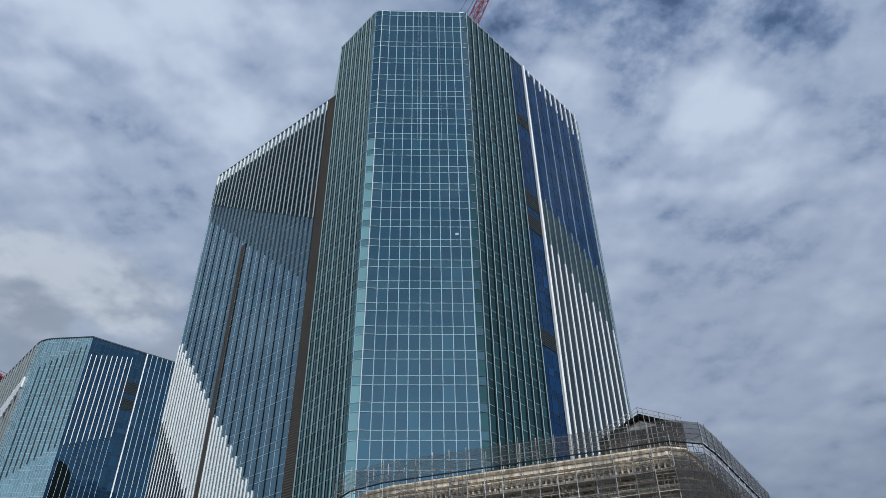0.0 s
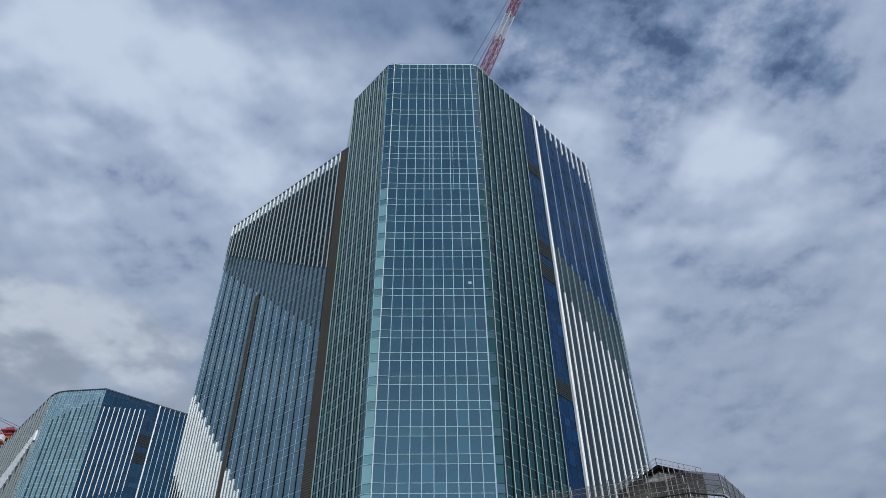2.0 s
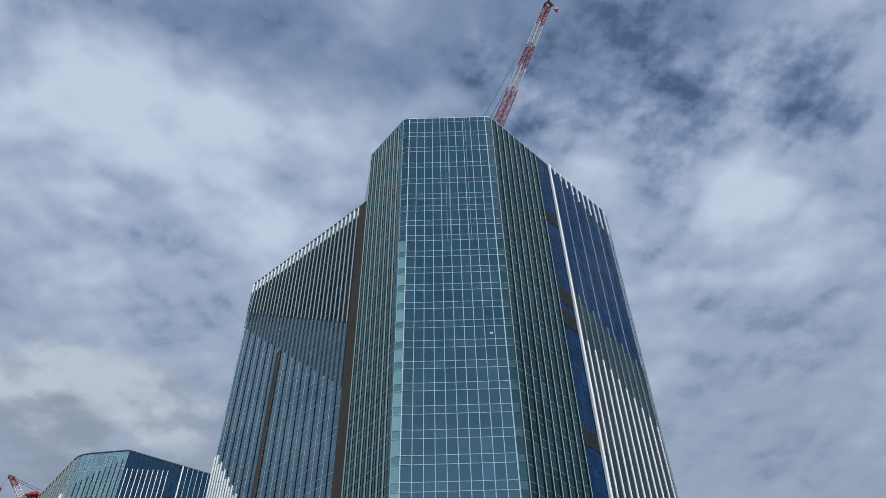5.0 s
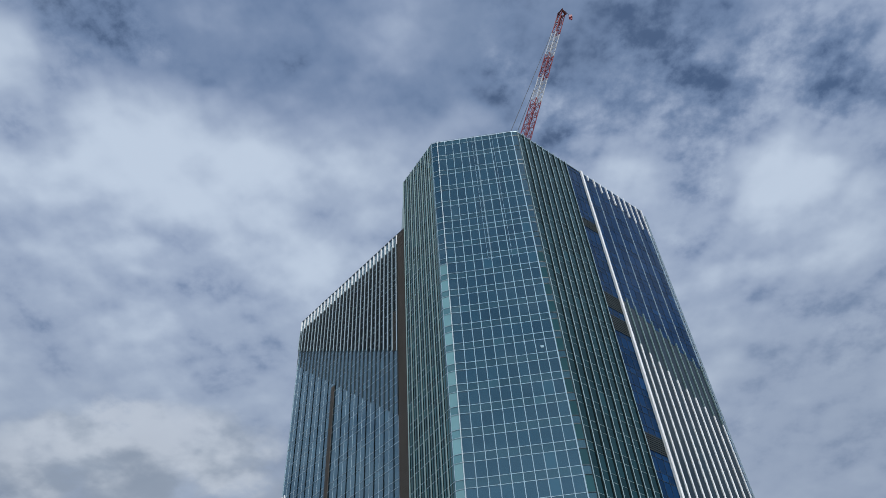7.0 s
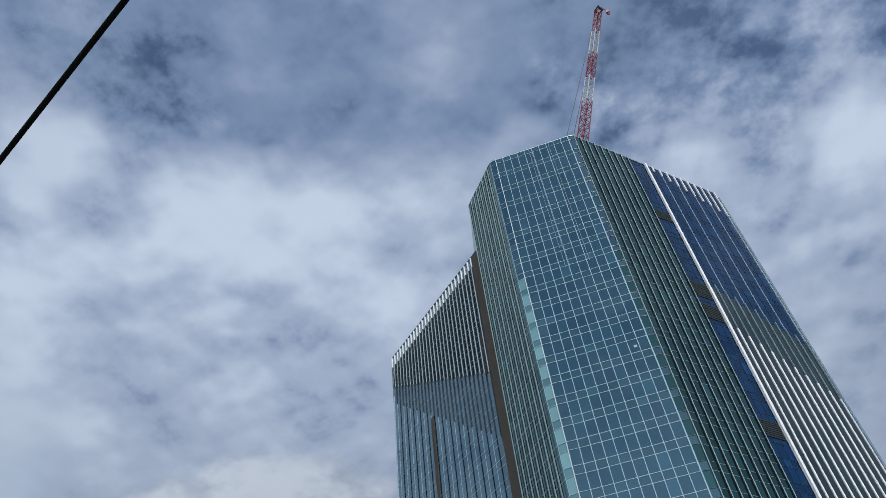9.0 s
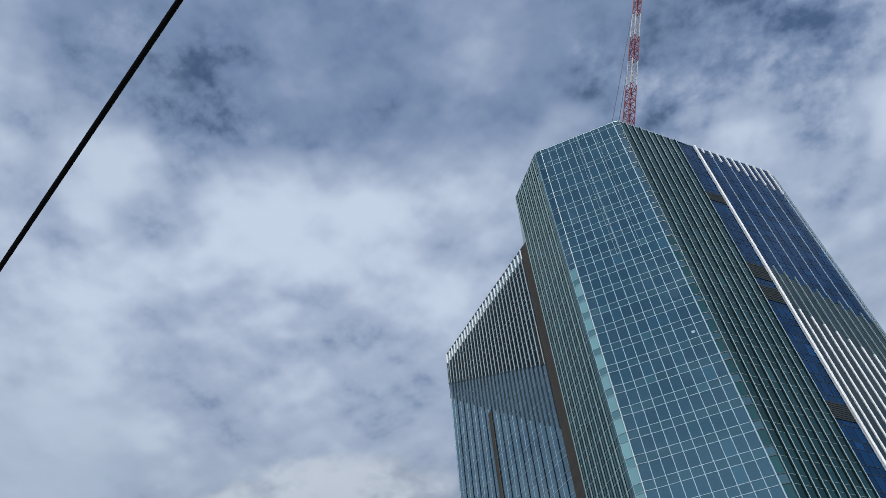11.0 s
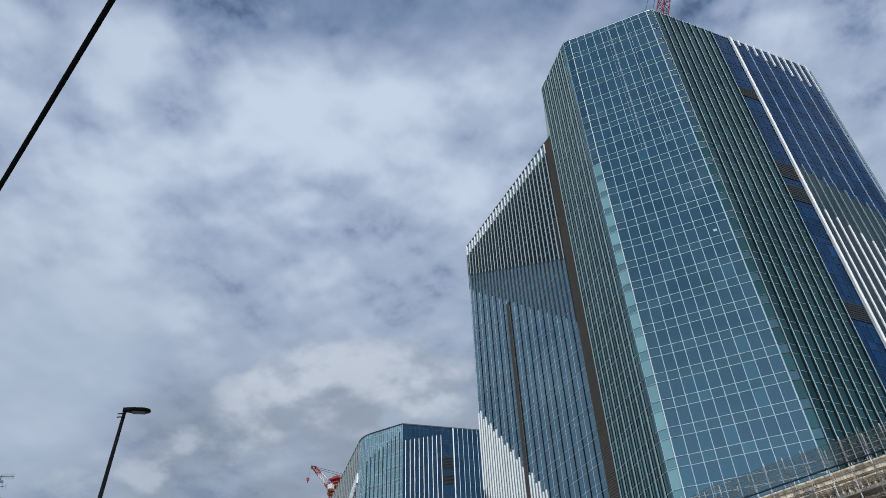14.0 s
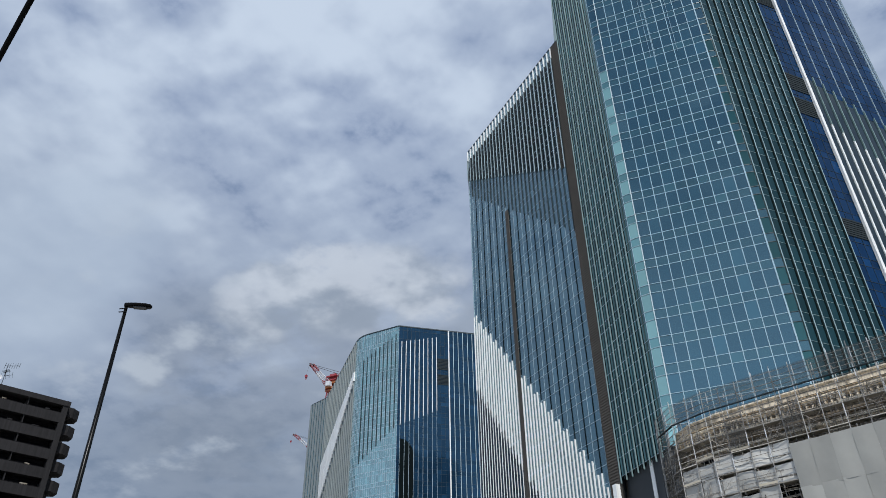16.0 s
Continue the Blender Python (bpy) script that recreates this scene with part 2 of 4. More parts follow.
M_BLUE = coated_glass("blue_glass", (0.004, 0.025, 0.074), (0.25, 0.60, 1.0), 1.45, level=0.09)
M_WING = coated_glass("wing_glass", (0.036, 0.080, 0.108), (0.62, 0.88, 1.0), 2.6, vary=0.4)
M_FAR = coated_glass("far_front_glass", (0.060, 0.135, 0.155), (0.76, 0.96, 0.98), 3.0, vary=0.9, wave=0.02)
M_WHITE = material("white_aluminium", (0.80, 0.80, 0.78), 0.38, 0.0, 0.08, 2.0, per=0.1, streak=0.1)
M_ALU = material("silver_mullion", (0.36, 0.46, 0.52), 0.5, 0.3, 0.1, 2.0)
M_TEALFIN = material("teal_grey_fin", (0.24, 0.34, 0.345), 0.4, 0.3, 0.12, 2.0, per=0.15)
M_SCREEN = material("frosted_green_glass", (0.42, 0.52, 0.47), 0.25, 0.0, 0.1, 2.0)
M_FARBLUE = coated_glass("far_blue_glass", (0.008, 0.027, 0.056), (0.40, 0.72, 1.0), 1.6, level=0.4)
M_GREEN = material("green_grey_fin", (0.21, 0.30, 0.29), 0.4, 0.2, 0.12, 2.0, per=0.12)
M_NEARBLACK = material("near_black_mullion_and_shade", (0.004, 0.007, 0.008), 0.9, 0.0, 0.15, 2.0, ior=1.1)
M_FINBODY = material("dark_green_fin", (0.035, 0.062, 0.060), 0.5, 0.1, 0.15, 2.0, per=0.2, ior=1.3)
M_FINNOSE = material("pale_green_nose", (0.38, 0.50, 0.52), 0.4, 0.4, 0.12, 2.0, per=0.12)
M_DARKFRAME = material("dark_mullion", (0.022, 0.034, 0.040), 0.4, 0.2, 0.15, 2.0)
M_GREYFIN = material("shade_grey_fin", (0.20, 0.225, 0.225), 0.5, 0.2, 0.15, 2.0, per=0.15)
M_BROWN = material("bronze_louvre", (0.085, 0.074, 0.062), 0.8, 0.1, 0.2, 2.5)
M_LOUVRE = material("dark_plant_louvre", (0.026, 0.034, 0.038), 0.9, 0.0, 0.2, 2.5, ior=1.2)
M_CORE = material("dark_core", (0.03, 0.035, 0.04), 0.7, 0.0, 0.2, 1.0)
M_ROOF = material("roof_deck", (0.30, 0.30, 0.29), 0.8, 0.0, 0.25, 0.8)
M_CONC = material("weathered_concrete", (0.23, 0.20, 0.16), 0.85, 0.0, 0.35, 0.8, bump=0.4, streak=0.4)
M_CORNICE = material("pale_stone_cornice", (0.68, 0.59, 0.46), 0.85, 0.0, 0.7, 2.2, bump=0.6, streak=0.6)
M_BAND = material("brown_stone_band", (0.30, 0.245, 0.18), 0.85, 0.0, 0.5, 1.6, bump=0.5, streak=0.5)
M_STEEL = material("galvanised_tube", (0.36, 0.335, 0.30), 0.35, 0.5, 0.3, 4.0, per=0.9, island=1.2)
M_SHEET = material("pale_sheet", (0.47, 0.455, 0.42), 0.6, 0.0, 0.3, 1.5, bump=0.8, per=0.5)
M_TOE = material("toe_board", (0.50, 0.44, 0.34), 0.6, 0.1, 0.35, 2.0, per=0.5)
M_PLANK = material("scaffold_deck", (0.32, 0.29, 0.24), 0.7, 0.2, 0.4, 3.0, island=0.5)
M_TARP = material("grey_sheet", (0.31, 0.303, 0.275), 0.6, 0.0, 0.25, 0.5, bump=0.4, per=0.28)
M_NET = netting("dust_net", (0.05, 0.05, 0.048), 0.36)
M_NETDARK = netting("black_net", (0.022, 0.021, 0.022), 0.72)
M_RED = material("crane_red", (0.26, 0.032, 0.040), 0.5, 0.0, 0.25, 2.0)
M_CRANEWHITE = material("crane_white", (0.55, 0.56, 0.58), 0.5, 0.0, 0.15, 2.0)
M_BLACK = material("black_sheath", (0.003, 0.003, 0.0035), 0.9, 0.0, 0.2, 6.0, ior=1.2)
M_POLE = material("dark_bronze_pole", (0.003, 0.003, 0.003), 0.3, 0.0, 0.2, 4.0, ior=1.22)
M_LENS = material("lamp_lens", (0.012, 0.012, 0.012), 0.2, 0.0, 0.1, 4.0)
# the apartment tower's shade is put into these near-black colours
M_BLOCK = material("shade_dark_concrete", (0.024, 0.023, 0.024), 0.9, 0.0, 0.25, 1.0, bump=0.3, streak=0.25, ior=1.2)
M_BLOCKDARK = material("black_and_recess_shade", (0.008, 0.008, 0.009), 0.9, 0.0, 0.3, 1.0, ior=1.2)
M_DARKPANE = coated_glass("dark_pane", (0.004, 0.004, 0.005), (0.5, 0.5, 0.5), 1.4, level=0.1)
M_ASPHALT = material("asphalt", (0.05, 0.05, 0.052), 0.9, 0.0, 0.35, 2.0, bump=0.5)
M_PAVE = material("paving", (0.28, 0.27, 0.25), 0.85, 0.0, 0.25, 1.5, bump=0.3)
M_HUT = material("dusty_netted_board", (0.075, 0.068, 0.060), 0.9, 0.0, 0.6, 2.5, bump=0.5, streak=0.4, ior=1.2)
M_HEAD = material("dark_red_steel", (0.09, 0.02, 0.022), 0.6, 0.0, 0.2, 2.0)
M_ORANGE = material("orange_paint", (0.33, 0.11, 0.03), 0.5, 0.0, 0.2, 2.0)
M_CABLE = material("steel_cable", (0.16, 0.16, 0.17), 0.4, 0.7, 0.2, 5.0)

# ---------------------------------------------------------------- builders


def finish(name, bm, mat, parent=None, label=""):
    me = bpy.data.meshes.new(name)
    bm.to_mesh(me)
    bm.free()
    me.materials.append(mat)
    ob = new(name, me)
    if parent is not None:
        ob.parent = parent
    if label:
        tagged(ob, label)
    return ob


part = finish


def data_part(name, verts, faces, mat, parent=None, label=""):
    me = bpy.data.meshes.new(name)
    me.from_pydata(verts, [], faces)
    me.materials.append(mat)
    me.update()
    ob = new(name, me)
    if parent is not None:
        ob.parent = parent
    if label:
        tagged(ob, label)
    return ob


BOX_FACES = [(0, 1, 3, 2), (4, 6, 7, 5), (0, 4, 5, 1), (2, 3, 7, 6), (0, 2, 6, 4), (1, 5, 7, 3)]


class Soup:
    """Boxes and tubes gathered into one mesh."""

    def __init__(self):
        self.v, self.f = [], []

    def hexa(self, pts):
        k = len(self.v)
        self.v += [tuple(p) for p in pts]
        self.f += [tuple(k + i for i in f) for f in BOX_FACES]

    def box(self, x0, x1, y0, y1, z0, z1):
        self.hexa([(x, y, z) for x in (x0, x1) for y in (y0, y1) for z in (z0, z1)])

    def tube(self, a, b, r, sides=5):
        a, b = Vector(a), Vector(b)
        w = (b - a).normalized()
        s = w.cross(Vector((0, 0, 1)) if abs(w.z) < 0.9 else Vector((1, 0, 0))).normalized()
        q = w.cross(s)
        k = len(self.v)
        for c in (a, b):
            for i in range(sides):
                t = 2 * math.pi * i / sides
                self.v.append(tuple(c + s * (r * math.cos(t)) + q * (r * math.sin(t))))
        for i in range(sides):
            j = (i + 1) % sides
            self.f.append((k + i, k + j, k + sides + j, k + sides + i))
        self.f.append(tuple(k + i for i in reversed(range(sides))))
        self.f.append(tuple(k + sides + i for i in range(sides)))

    def make(self, name, mat, parent=None, label=""):
        return data_part(name, self.v, self.f, mat, parent, label)


class Face:
    """A vertical facade plane from plan point p to plan point q; out is its outer side."""

    def __init__(self, p, q):
        self.p = Vector((p[0], p[1]))
        d = Vector((q[0], q[1])) - self.p
        self.length = d.length
        self.d = d / d.length
        n = Vector((self.d.y, -self.d.x))
        if n.dot(-(self.p + d * 0.5)) < 0:
            n = -n
        self.n = n

    def at(self, u, out, z):
        w = self.p + self.d * u + self.n * out
        return (w.x, w.y, z)

    def box(self, soup, u0, u1, o0, o1, z0, z1):
        soup.hexa([self.at(u, o, z) for u in (u0, u1) for o in (o0, o1) for z in (z0, z1)])

    def pane(self, soup, u0, u1, z0, z1, tilt=0.004, depth=0.03):
        a, b = random.uniform(-tilt, tilt), random.uniform(-tilt, tilt)
        pts = []
        for u, su in ((u0, -1), (u1, 1)):
            for o in (-depth, 0.0):
                for z, sz in ((z0, -1), (z1, 1)):
                    pts.append(self.at(u, o + (a * su + b * sz if o == 0.0 else 0), z))
        soup.hexa(pts)

    def frame_at(self, u, z):
        """The pose at that spot of the face: x along, y inward, z up."""
        w = self.p + self.d * u
        m = Matrix(((self.d.x, -self.n.x, 0, w.x), (self.d.y, -self.n.y, 0, w.y), (0, 0, 1, z), (0, 0, 0, 1)))
        return m


def empty(name, at=(0, 0, 0)):
    ob = new(name)
    ob.location = at
    ob.empty_display_size = 1
    return ob


def plain_box(name, sx, sy, sz):
    s = Soup()
    s.box(-sx / 2, sx / 2, -sy / 2, sy / 2, 0, sz)
    me = bpy.data.meshes.new(name)
    me.from_pydata(s.v, [], s.f)
    return me


def bar(name, face, u, width, o0, o1, z0, z1, mat, parent, label=""):
    s = Soup()
    face.box(s, u - width / 2, u + width / 2, o0, o1, z0, z1)
    return s.make(name, mat, parent, label)


def prism(name, plan, z0, z1, mat, parent=None, label=""):
    n = len(plan)
    v = [(x, y, z0) for x, y in plan] + [(x, y, z1) for x, y in plan]
    f = [tuple(reversed(range(n))), tuple(range(n, 2 * n))] + [(i, (i + 1) % n, n + (i + 1) % n, n + i) for i in range(n)]
    return data_part(name, v, f, mat, parent, label)


def fillet(p, corner, q, back, n):
    """Plan points of a rounded corner that starts a length back from it on both sides."""
    c = Vector(corner)
    a = c + (Vector(p) - c).normalized() * back
    b = c + (Vector(q) - c).normalized() * back
    return [tuple((a * (1 - t) ** 2 + c * (2 * t * (1 - t)) + b * t ** 2)) for t in [i / n for i in range(n + 1)]]


# ---------------------------------------------------------------- ground
g = Soup()
g.box(-3000, 3000, -3000, 3000, -0.5, 0.0)
tagged(g.make("ground", M_PAVE), "plain grey paved city ground", kind="structure")
r_ = Soup()
r_.box(-14.0, 24.0, 6.0, 56.0, 0.0, 0.006)
tagged(r_.make("road", M_ASPHALT), "dark asphalt road in front of the towers", kind="structure")

# ---------------------------------------------------------------- main tower
Z_ROOF, Z_BASE = 151.6, 37.2
FLOORS = [Z_BASE] + [39.95 + 4.45 * k for k in range(19)] + [123.9, 129.0, 134.55, 140.3, 146.0]
P_ML, P_CL, P_CR, P_RE = (-22.9, 111.5), (-14.1, 101.75), (6.2, 102.6), (35.2, 134.4)
Z_WING = 134.2
P_WE = (-55.4, 136.7)


def rows_of(z0, z1):
    """Spandrel and vision rows between two heights: (bottom, top, is_spandrel)."""
    out = []
    levels = [f for f in FLOORS if z0 - 0.01 <= f < z1 - 0.4] + [z1]
    if levels[0] > z0 + 0.3:
        levels = [z0] + levels
    for a, b in zip(levels, levels[1:]):
        s = b - 1.55 if b - a > 3.2 else b
        out.append((a, s, False))
        if s < b:
            out.append((s, b, True))
    return out


def glaze(face, us, rows, vision, spandrel, parent, frame_mat, mull=(0.09, 0.12), tran=(0.08, 0.07), single=0, vert=True):
    """Panes, mullions and transoms on one face."""
    rest = {False: Soup(), True: Soup()}
    meshes = {}
    count = 0
    for z0, z1, sp in rows:
        for u0, u1 in zip(us, us[1:]):
            w, h = round(u1 - u0 - 0.04, 2), round(z1 - z0 - 0.04, 2)
            if count < single:
                key = (w, h, sp)
                if key not in meshes:
                    meshes[key] = plain_box("pane", w, 0.03, h)
                    meshes[key].materials.append(spandrel if sp else vision)
                ob = new("pane", meshes[key])
                ob.matrix_basis = face.frame_at((u0 + u1) / 2, z0 + 0.02) @ pose(0, 0, 0, random.uniform(-0.12, 0.12), 0, random.uniform(-0.2, 0.2))
                ob.parent = parent
                count += 1
            else:
                face.pane(rest[sp], u0 + 0.02, u1 - 0.02, z0 + 0.02, z1 - 0.02)
    for sp, mat in ((False, vision), (True, spandrel)):
        if rest[sp].v:
            tagged(rest[sp].make("spandrel_panes" if sp else "upper_panes", mat, parent), kind="stuff")
    lo, hi = rows[0][0], rows[-1][1]
    if vert:
        for u in us:
            bar("mullion", face, u, mull[0], -0.02, mull[1], lo, hi, frame_mat, parent)
    for z0, z1, sp in rows:
        s = Soup()
        face.box(s, us[0], us[-1], -0.02, tran[1], z0 - tran[0] / 2, z0 + tran[0] / 2)
        s.make("transom", frame_mat, parent)


def steps(a, b, n):
    return [a + (b - a) * i / n for i in range(n + 1)]


tower = tagged(empty("office_tower", (0, 115, 0)), "tall glass office tower with white and green vertical fins", "tower")


def under(parent):
    """Hang every loose part of this thing under it without moving it."""
    base = parent.matrix_basis.inverted()
    for ob in parent.children:
        ob.matrix_parent_inverse = base


left_round = [(-14.05, 101.95), (-12.58, 101.70), (-10.81, 101.89)]
right_round = [(5.08, 102.55), (6.40, 102.82)]
inner = [(-22.3, 112.2)] + [(x, y + 0.35) for x, y in left_round] + [(x, y + 0.35) for x, y in right_round] + [(34.6, 134.6), (36.0, 139.0), (20, 160), (-6, 160), (-22.0, 132.0)]
prism("core", inner, 0.0, Z_ROOF - 0.7, M_CORE, tower)
prism("roof_slab", inner, Z_ROOF - 0.65, Z_ROOF - 0.35, M_ROOF, tower)

# the front bay, between the rounded corners
front = Face(left_round[-1], right_round[0])
f_us = steps(0, front.length, 9)
f_rows = rows_of(Z_BASE, Z_ROOF)
glaze(front, f_us, f_rows, M_FRONT, M_SPANDREL, tower, M_FRAME, mull=(0.115, 0.07), tran=(0.085, 0.04), single=300)
# twin hoist rails on the upper front
for u in (6.4, 7.2, 11.15):
    bar("hoist_rail", front, u, 0.05, 0.14, 0.22, 109.0, Z_ROOF, M_FRAME, tower)
bar("paper_notice", front, 13.5, 0.55, 0.02, 0.06, 85.5, 86.0, M_FRAME, tower, "white paper notice stuck on a pane")
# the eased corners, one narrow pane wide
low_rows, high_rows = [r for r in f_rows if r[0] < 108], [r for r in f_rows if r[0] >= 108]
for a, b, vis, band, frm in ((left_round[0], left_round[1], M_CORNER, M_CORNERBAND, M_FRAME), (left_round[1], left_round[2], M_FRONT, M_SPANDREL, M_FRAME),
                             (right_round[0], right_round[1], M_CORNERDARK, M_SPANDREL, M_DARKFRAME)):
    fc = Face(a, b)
    # daylight through the lower corner panes is put into a paler glass colour
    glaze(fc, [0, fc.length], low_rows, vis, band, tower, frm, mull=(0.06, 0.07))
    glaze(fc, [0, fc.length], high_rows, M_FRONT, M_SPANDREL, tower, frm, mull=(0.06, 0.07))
bar("corner_mullion", Face(left_round[1], left_round[2]), 0.0, 0.14, -0.02, 0.12, Z_BASE, Z_ROOF, M_PALE, tower, "broad pale corner mullion")
bar("corner_mullion", front, front.length, 0.20, -0.02, 0.14, Z_BASE, Z_ROOF, M_FRAME, tower)

# the face to the wing, with slim green fins
cham = Face(left_round[0], P_ML)
c_us = steps(0, cham.length, 8)
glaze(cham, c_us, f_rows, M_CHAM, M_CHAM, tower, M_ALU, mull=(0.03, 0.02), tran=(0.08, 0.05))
for u in c_us[1:]:
    bar("fin", cham, u, 0.07, 0.0, 0.26, Z_BASE - 1.0, Z_ROOF + 0.2, M_TEALFIN, tower, "teal-grey vertical fin")
    # shade beside the fin, put on as a near-black strip
    bar("fin", cham, u - 0.12, 0.14, 0.0, 0.05, Z_BASE - 0.6, Z_ROOF, M_NEARBLACK, tower, "near-black strip for the shade beside a fin")
    bar("fin", cham, u - 0.85, 0.10, 0.0, 0.10, Z_BASE - 0.6, Z_ROOF, M_FINBODY, tower)

# the long face: green fins, a recess, then white fins
right = Face(right_round[-1], P_RE)
u_rs, u_rec = 15.6, 21.0
g_us = steps(0, u_rs, 8)
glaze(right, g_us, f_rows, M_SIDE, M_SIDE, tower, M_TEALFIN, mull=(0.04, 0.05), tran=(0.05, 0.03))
for u in g_us:
    bar("fin", right, u, 0.11, 0.0, 0.22, Z_BASE, Z_ROOF + 0.3, M_FINBODY, tower, "dark green vertical fin")
    bar("fin_nose", right, u, 0.15, 0.22, 0.29, Z_BASE, Z_ROOF + 0.3, M_FINNOSE, tower, "pale green-grey fin nose")
    # the shadow edge next to each fin is a near-black strip
    if u > 0:
        bar("fin_shade", right, u - 0.18, 0.17, 0.0, 0.05, Z_BASE, Z_ROOF, M_NEARBLACK, tower, "near-black strip for the shade beside a fin")
rec = Face(right.at(u_rs + 0.1, -0.12, 0)[:2], right.at(u_rec - 0.1, -0.12, 0)[:2])
glaze(rec, steps(0, rec.length, 3), f_rows, M_BLUE, M_BLUE, tower, M_DARKFRAME, mull=(0.06, 0.06), tran=(0.07, 0.05))
for z0, z1 in ((128.3, 131.5), (103.5, 108.0), (97.4, 101.6), (70.6, 74.2)):
    s = Soup()
    for k in range(8):
        za = z0 + (z1 - z0) * k / 8
        rec.box(s, 0.1, rec.length - 0.1, 0.02, 0.12, za, za + (z1 - z0) / 8 * 0.7)
    s.make("louvre", M_LOUVRE, tower, "bronze plant-room louvre")
w_us = steps(u_rec, right.length, 10)
glaze(right, w_us, f_rows, M_BLUE, M_BLUE, tower, M_DARKFRAME, mull=(0.05, 0.05), tran=(0.06, 0.04))
for i, u in enumerate(w_us):
    k = (u - u_rec) / (right.length - u_rec)
    z_hi = 98.0 - 12.8 * k
    z_grey = 110.0 - 10.0 * k
    if i == 0:
        bar("fin", right, u, 0.60, 0.0, 0.45, Z_BASE, Z_ROOF + 0.2, M_WHITE, tower, "broad white vertical fin beside the recess")
        continue
    gap = w_us[1] - w_us[0]
    # darkness of the gap between fins, put in as a panel
    bar("backing_panel", right, u - gap / 2, gap - 0.10, 0.0, 0.07, Z_BASE, z_grey - 1.0, M_GAPSHADE, tower, "dark grey-green panel for the shade between the fins")
    # lit and unlit lengths of each fin are put in as different colours
    bar("fin", right, u, 0.36, 0.0, 0.26, Z_BASE, z_hi, M_WHITE, tower, "fin made white in its sunlit length, stepped head")
    bar("fin", right, u, 0.20, 0.0, 0.30, z_hi, z_grey, M_GREEN, tower, "pale green-grey vertical fin")
    bar("fin", right, u, 0.05 if i % 2 else 0.13, 0.0, 0.06 if i % 2 else 0.16, z_grey, Z_ROOF - 1, M_DARKFRAME if i % 2 else M_ALU, tower)
    bar("fin", right, u, 0.30, 0.0, 0.32, Z_ROOF - 1.0 - 9.0 * k, Z_ROOF + 0.1, M_WHITE, tower, "fin head at the roof edge, sunlight put in as white")
# the far end turns back round a curve
end_pts = [P_RE, (36.3, 136.6), (36.6, 139.0)]
for a, b in zip(end_pts, end_pts[1:]):
    fc = Face(a, b)
    glaze(fc, [0, fc.length], f_rows, M_BLUE, M_BLUE, tower, M_ALU, mull=(0.12, 0.3))
# parapet rail along the roof
loop = [P_ML] + left_round + right_round + [P_RE, (36.4, 137.0)]
s = Soup()
for a, b in zip(loop, loop[1:]):
    fc = Face(a, b)
    fc.box(s, -0.05, fc.length + 0.05, -0.25, 0.06, Z_ROOF, Z_ROOF + 0.16)
s.make("coping", M_ALU, tower, "slim metal coping along the roof")
s = Soup()
for a, b in zip(loop, loop[1:]):
    fc = Face(a, b)
    n = max(1, round(fc.length / 1.8))
    for i in range(n + 1):
        s.tube(fc.at(fc.length * i / n, -0.2, Z_ROOF + 0.2), fc.at(fc.length * i / n, -0.2, Z_ROOF + 0.75), 0.03, 4)
    s.tube(fc.at(0, -0.2, Z_ROOF + 0.75), fc.at(fc.length, -0.2, Z_ROOF + 0.75), 0.035, 4)
s.make("roof_rail", M_ALU, tower, "thin roof-edge rail")
# glazed screen that leans out behind the corner above the wing
data_part("glass_screen", [(-22.9, 111.6, 151.4), (-23.2, 112.2, 134.2), (-24.4, 114.0, 134.2), (-23.4, 113.2, 151.2), (-22.5, 112.0, 151.4), (-22.8, 112.6, 134.2), (-24.0, 114.4, 134.2), (-23.0, 113.6, 151.2)],
          [(0, 1, 2, 3), (7, 6, 5, 4), (0, 4, 5, 1), (1, 5, 6, 2), (2, 6, 7, 3), (3, 7, 4, 0)], M_SCREEN, tower, "pale green glass screen")
# undercut storey with white columns below the facade
und = prism("undercut", [(x, y + 1.6) for x, y in [(-50, 136.0), P_ML] + left_round + right_round + [P_RE]] + [(30, 150), (-20, 150)], 0.0, Z_BASE, M_BROWN, tower, "dark bronze undercut storey")
for u in (5.6,):
    bar("column", cham, u, 0.8, -1.3, -0.4, 8.0, Z_BASE, M_WHITE, tower, "white column")

# the lower wing
wing = Face(P_ML, P_WE)
w_in = [wing.at(0.2, -0.4, 0)[:2], wing.at(wing.length - 0.1, -0.4, 0)[:2], (-50.0, 147.0), (-20, 150)]
prism("wing_core", w_in, 0.0, Z_WING - 0.6, M_CORE, tower)
prism("wing_roof", w_in, Z_WING - 0.55, Z_WING - 0.3, M_ROOF, tower)
bar("column", wing, 0.9, 0.8, 0.05, 0.9, 8.0, Z_BASE - 1, M_WHITE, tower, "white column")
wing_us = steps(2.9, wing.length, 27)
w_rows = rows_of(Z_BASE - 4.0, Z_WING)
glaze(wing, wing_us[::1], w_rows, M_WING, M_WING, tower, M_ALU, mull=(0.03, 0.02), tran=(0.09, 0.035))
for lo, hi, u in ((Z_BASE - 4, Z_WING, 1.5),):
    s = Soup()
    n = int((hi - lo) / 0.45)
    wing.box(s, 0.2, 2.75, -0.3, 0.02, lo, hi)
    for k in range(n):
        wing.box(s, 0.25, 2.7, 0.02, 0.14, lo + k * 0.45, lo + k * 0.45 + 0.26)
    s.make("louvre", M_BROWN, tower, "full-height bronze louvre strip between tower and wing")
s = Soup()
wing.box(s, 24.5, 25.6, 0.02, 0.10, Z_BASE - 4, 104.0)
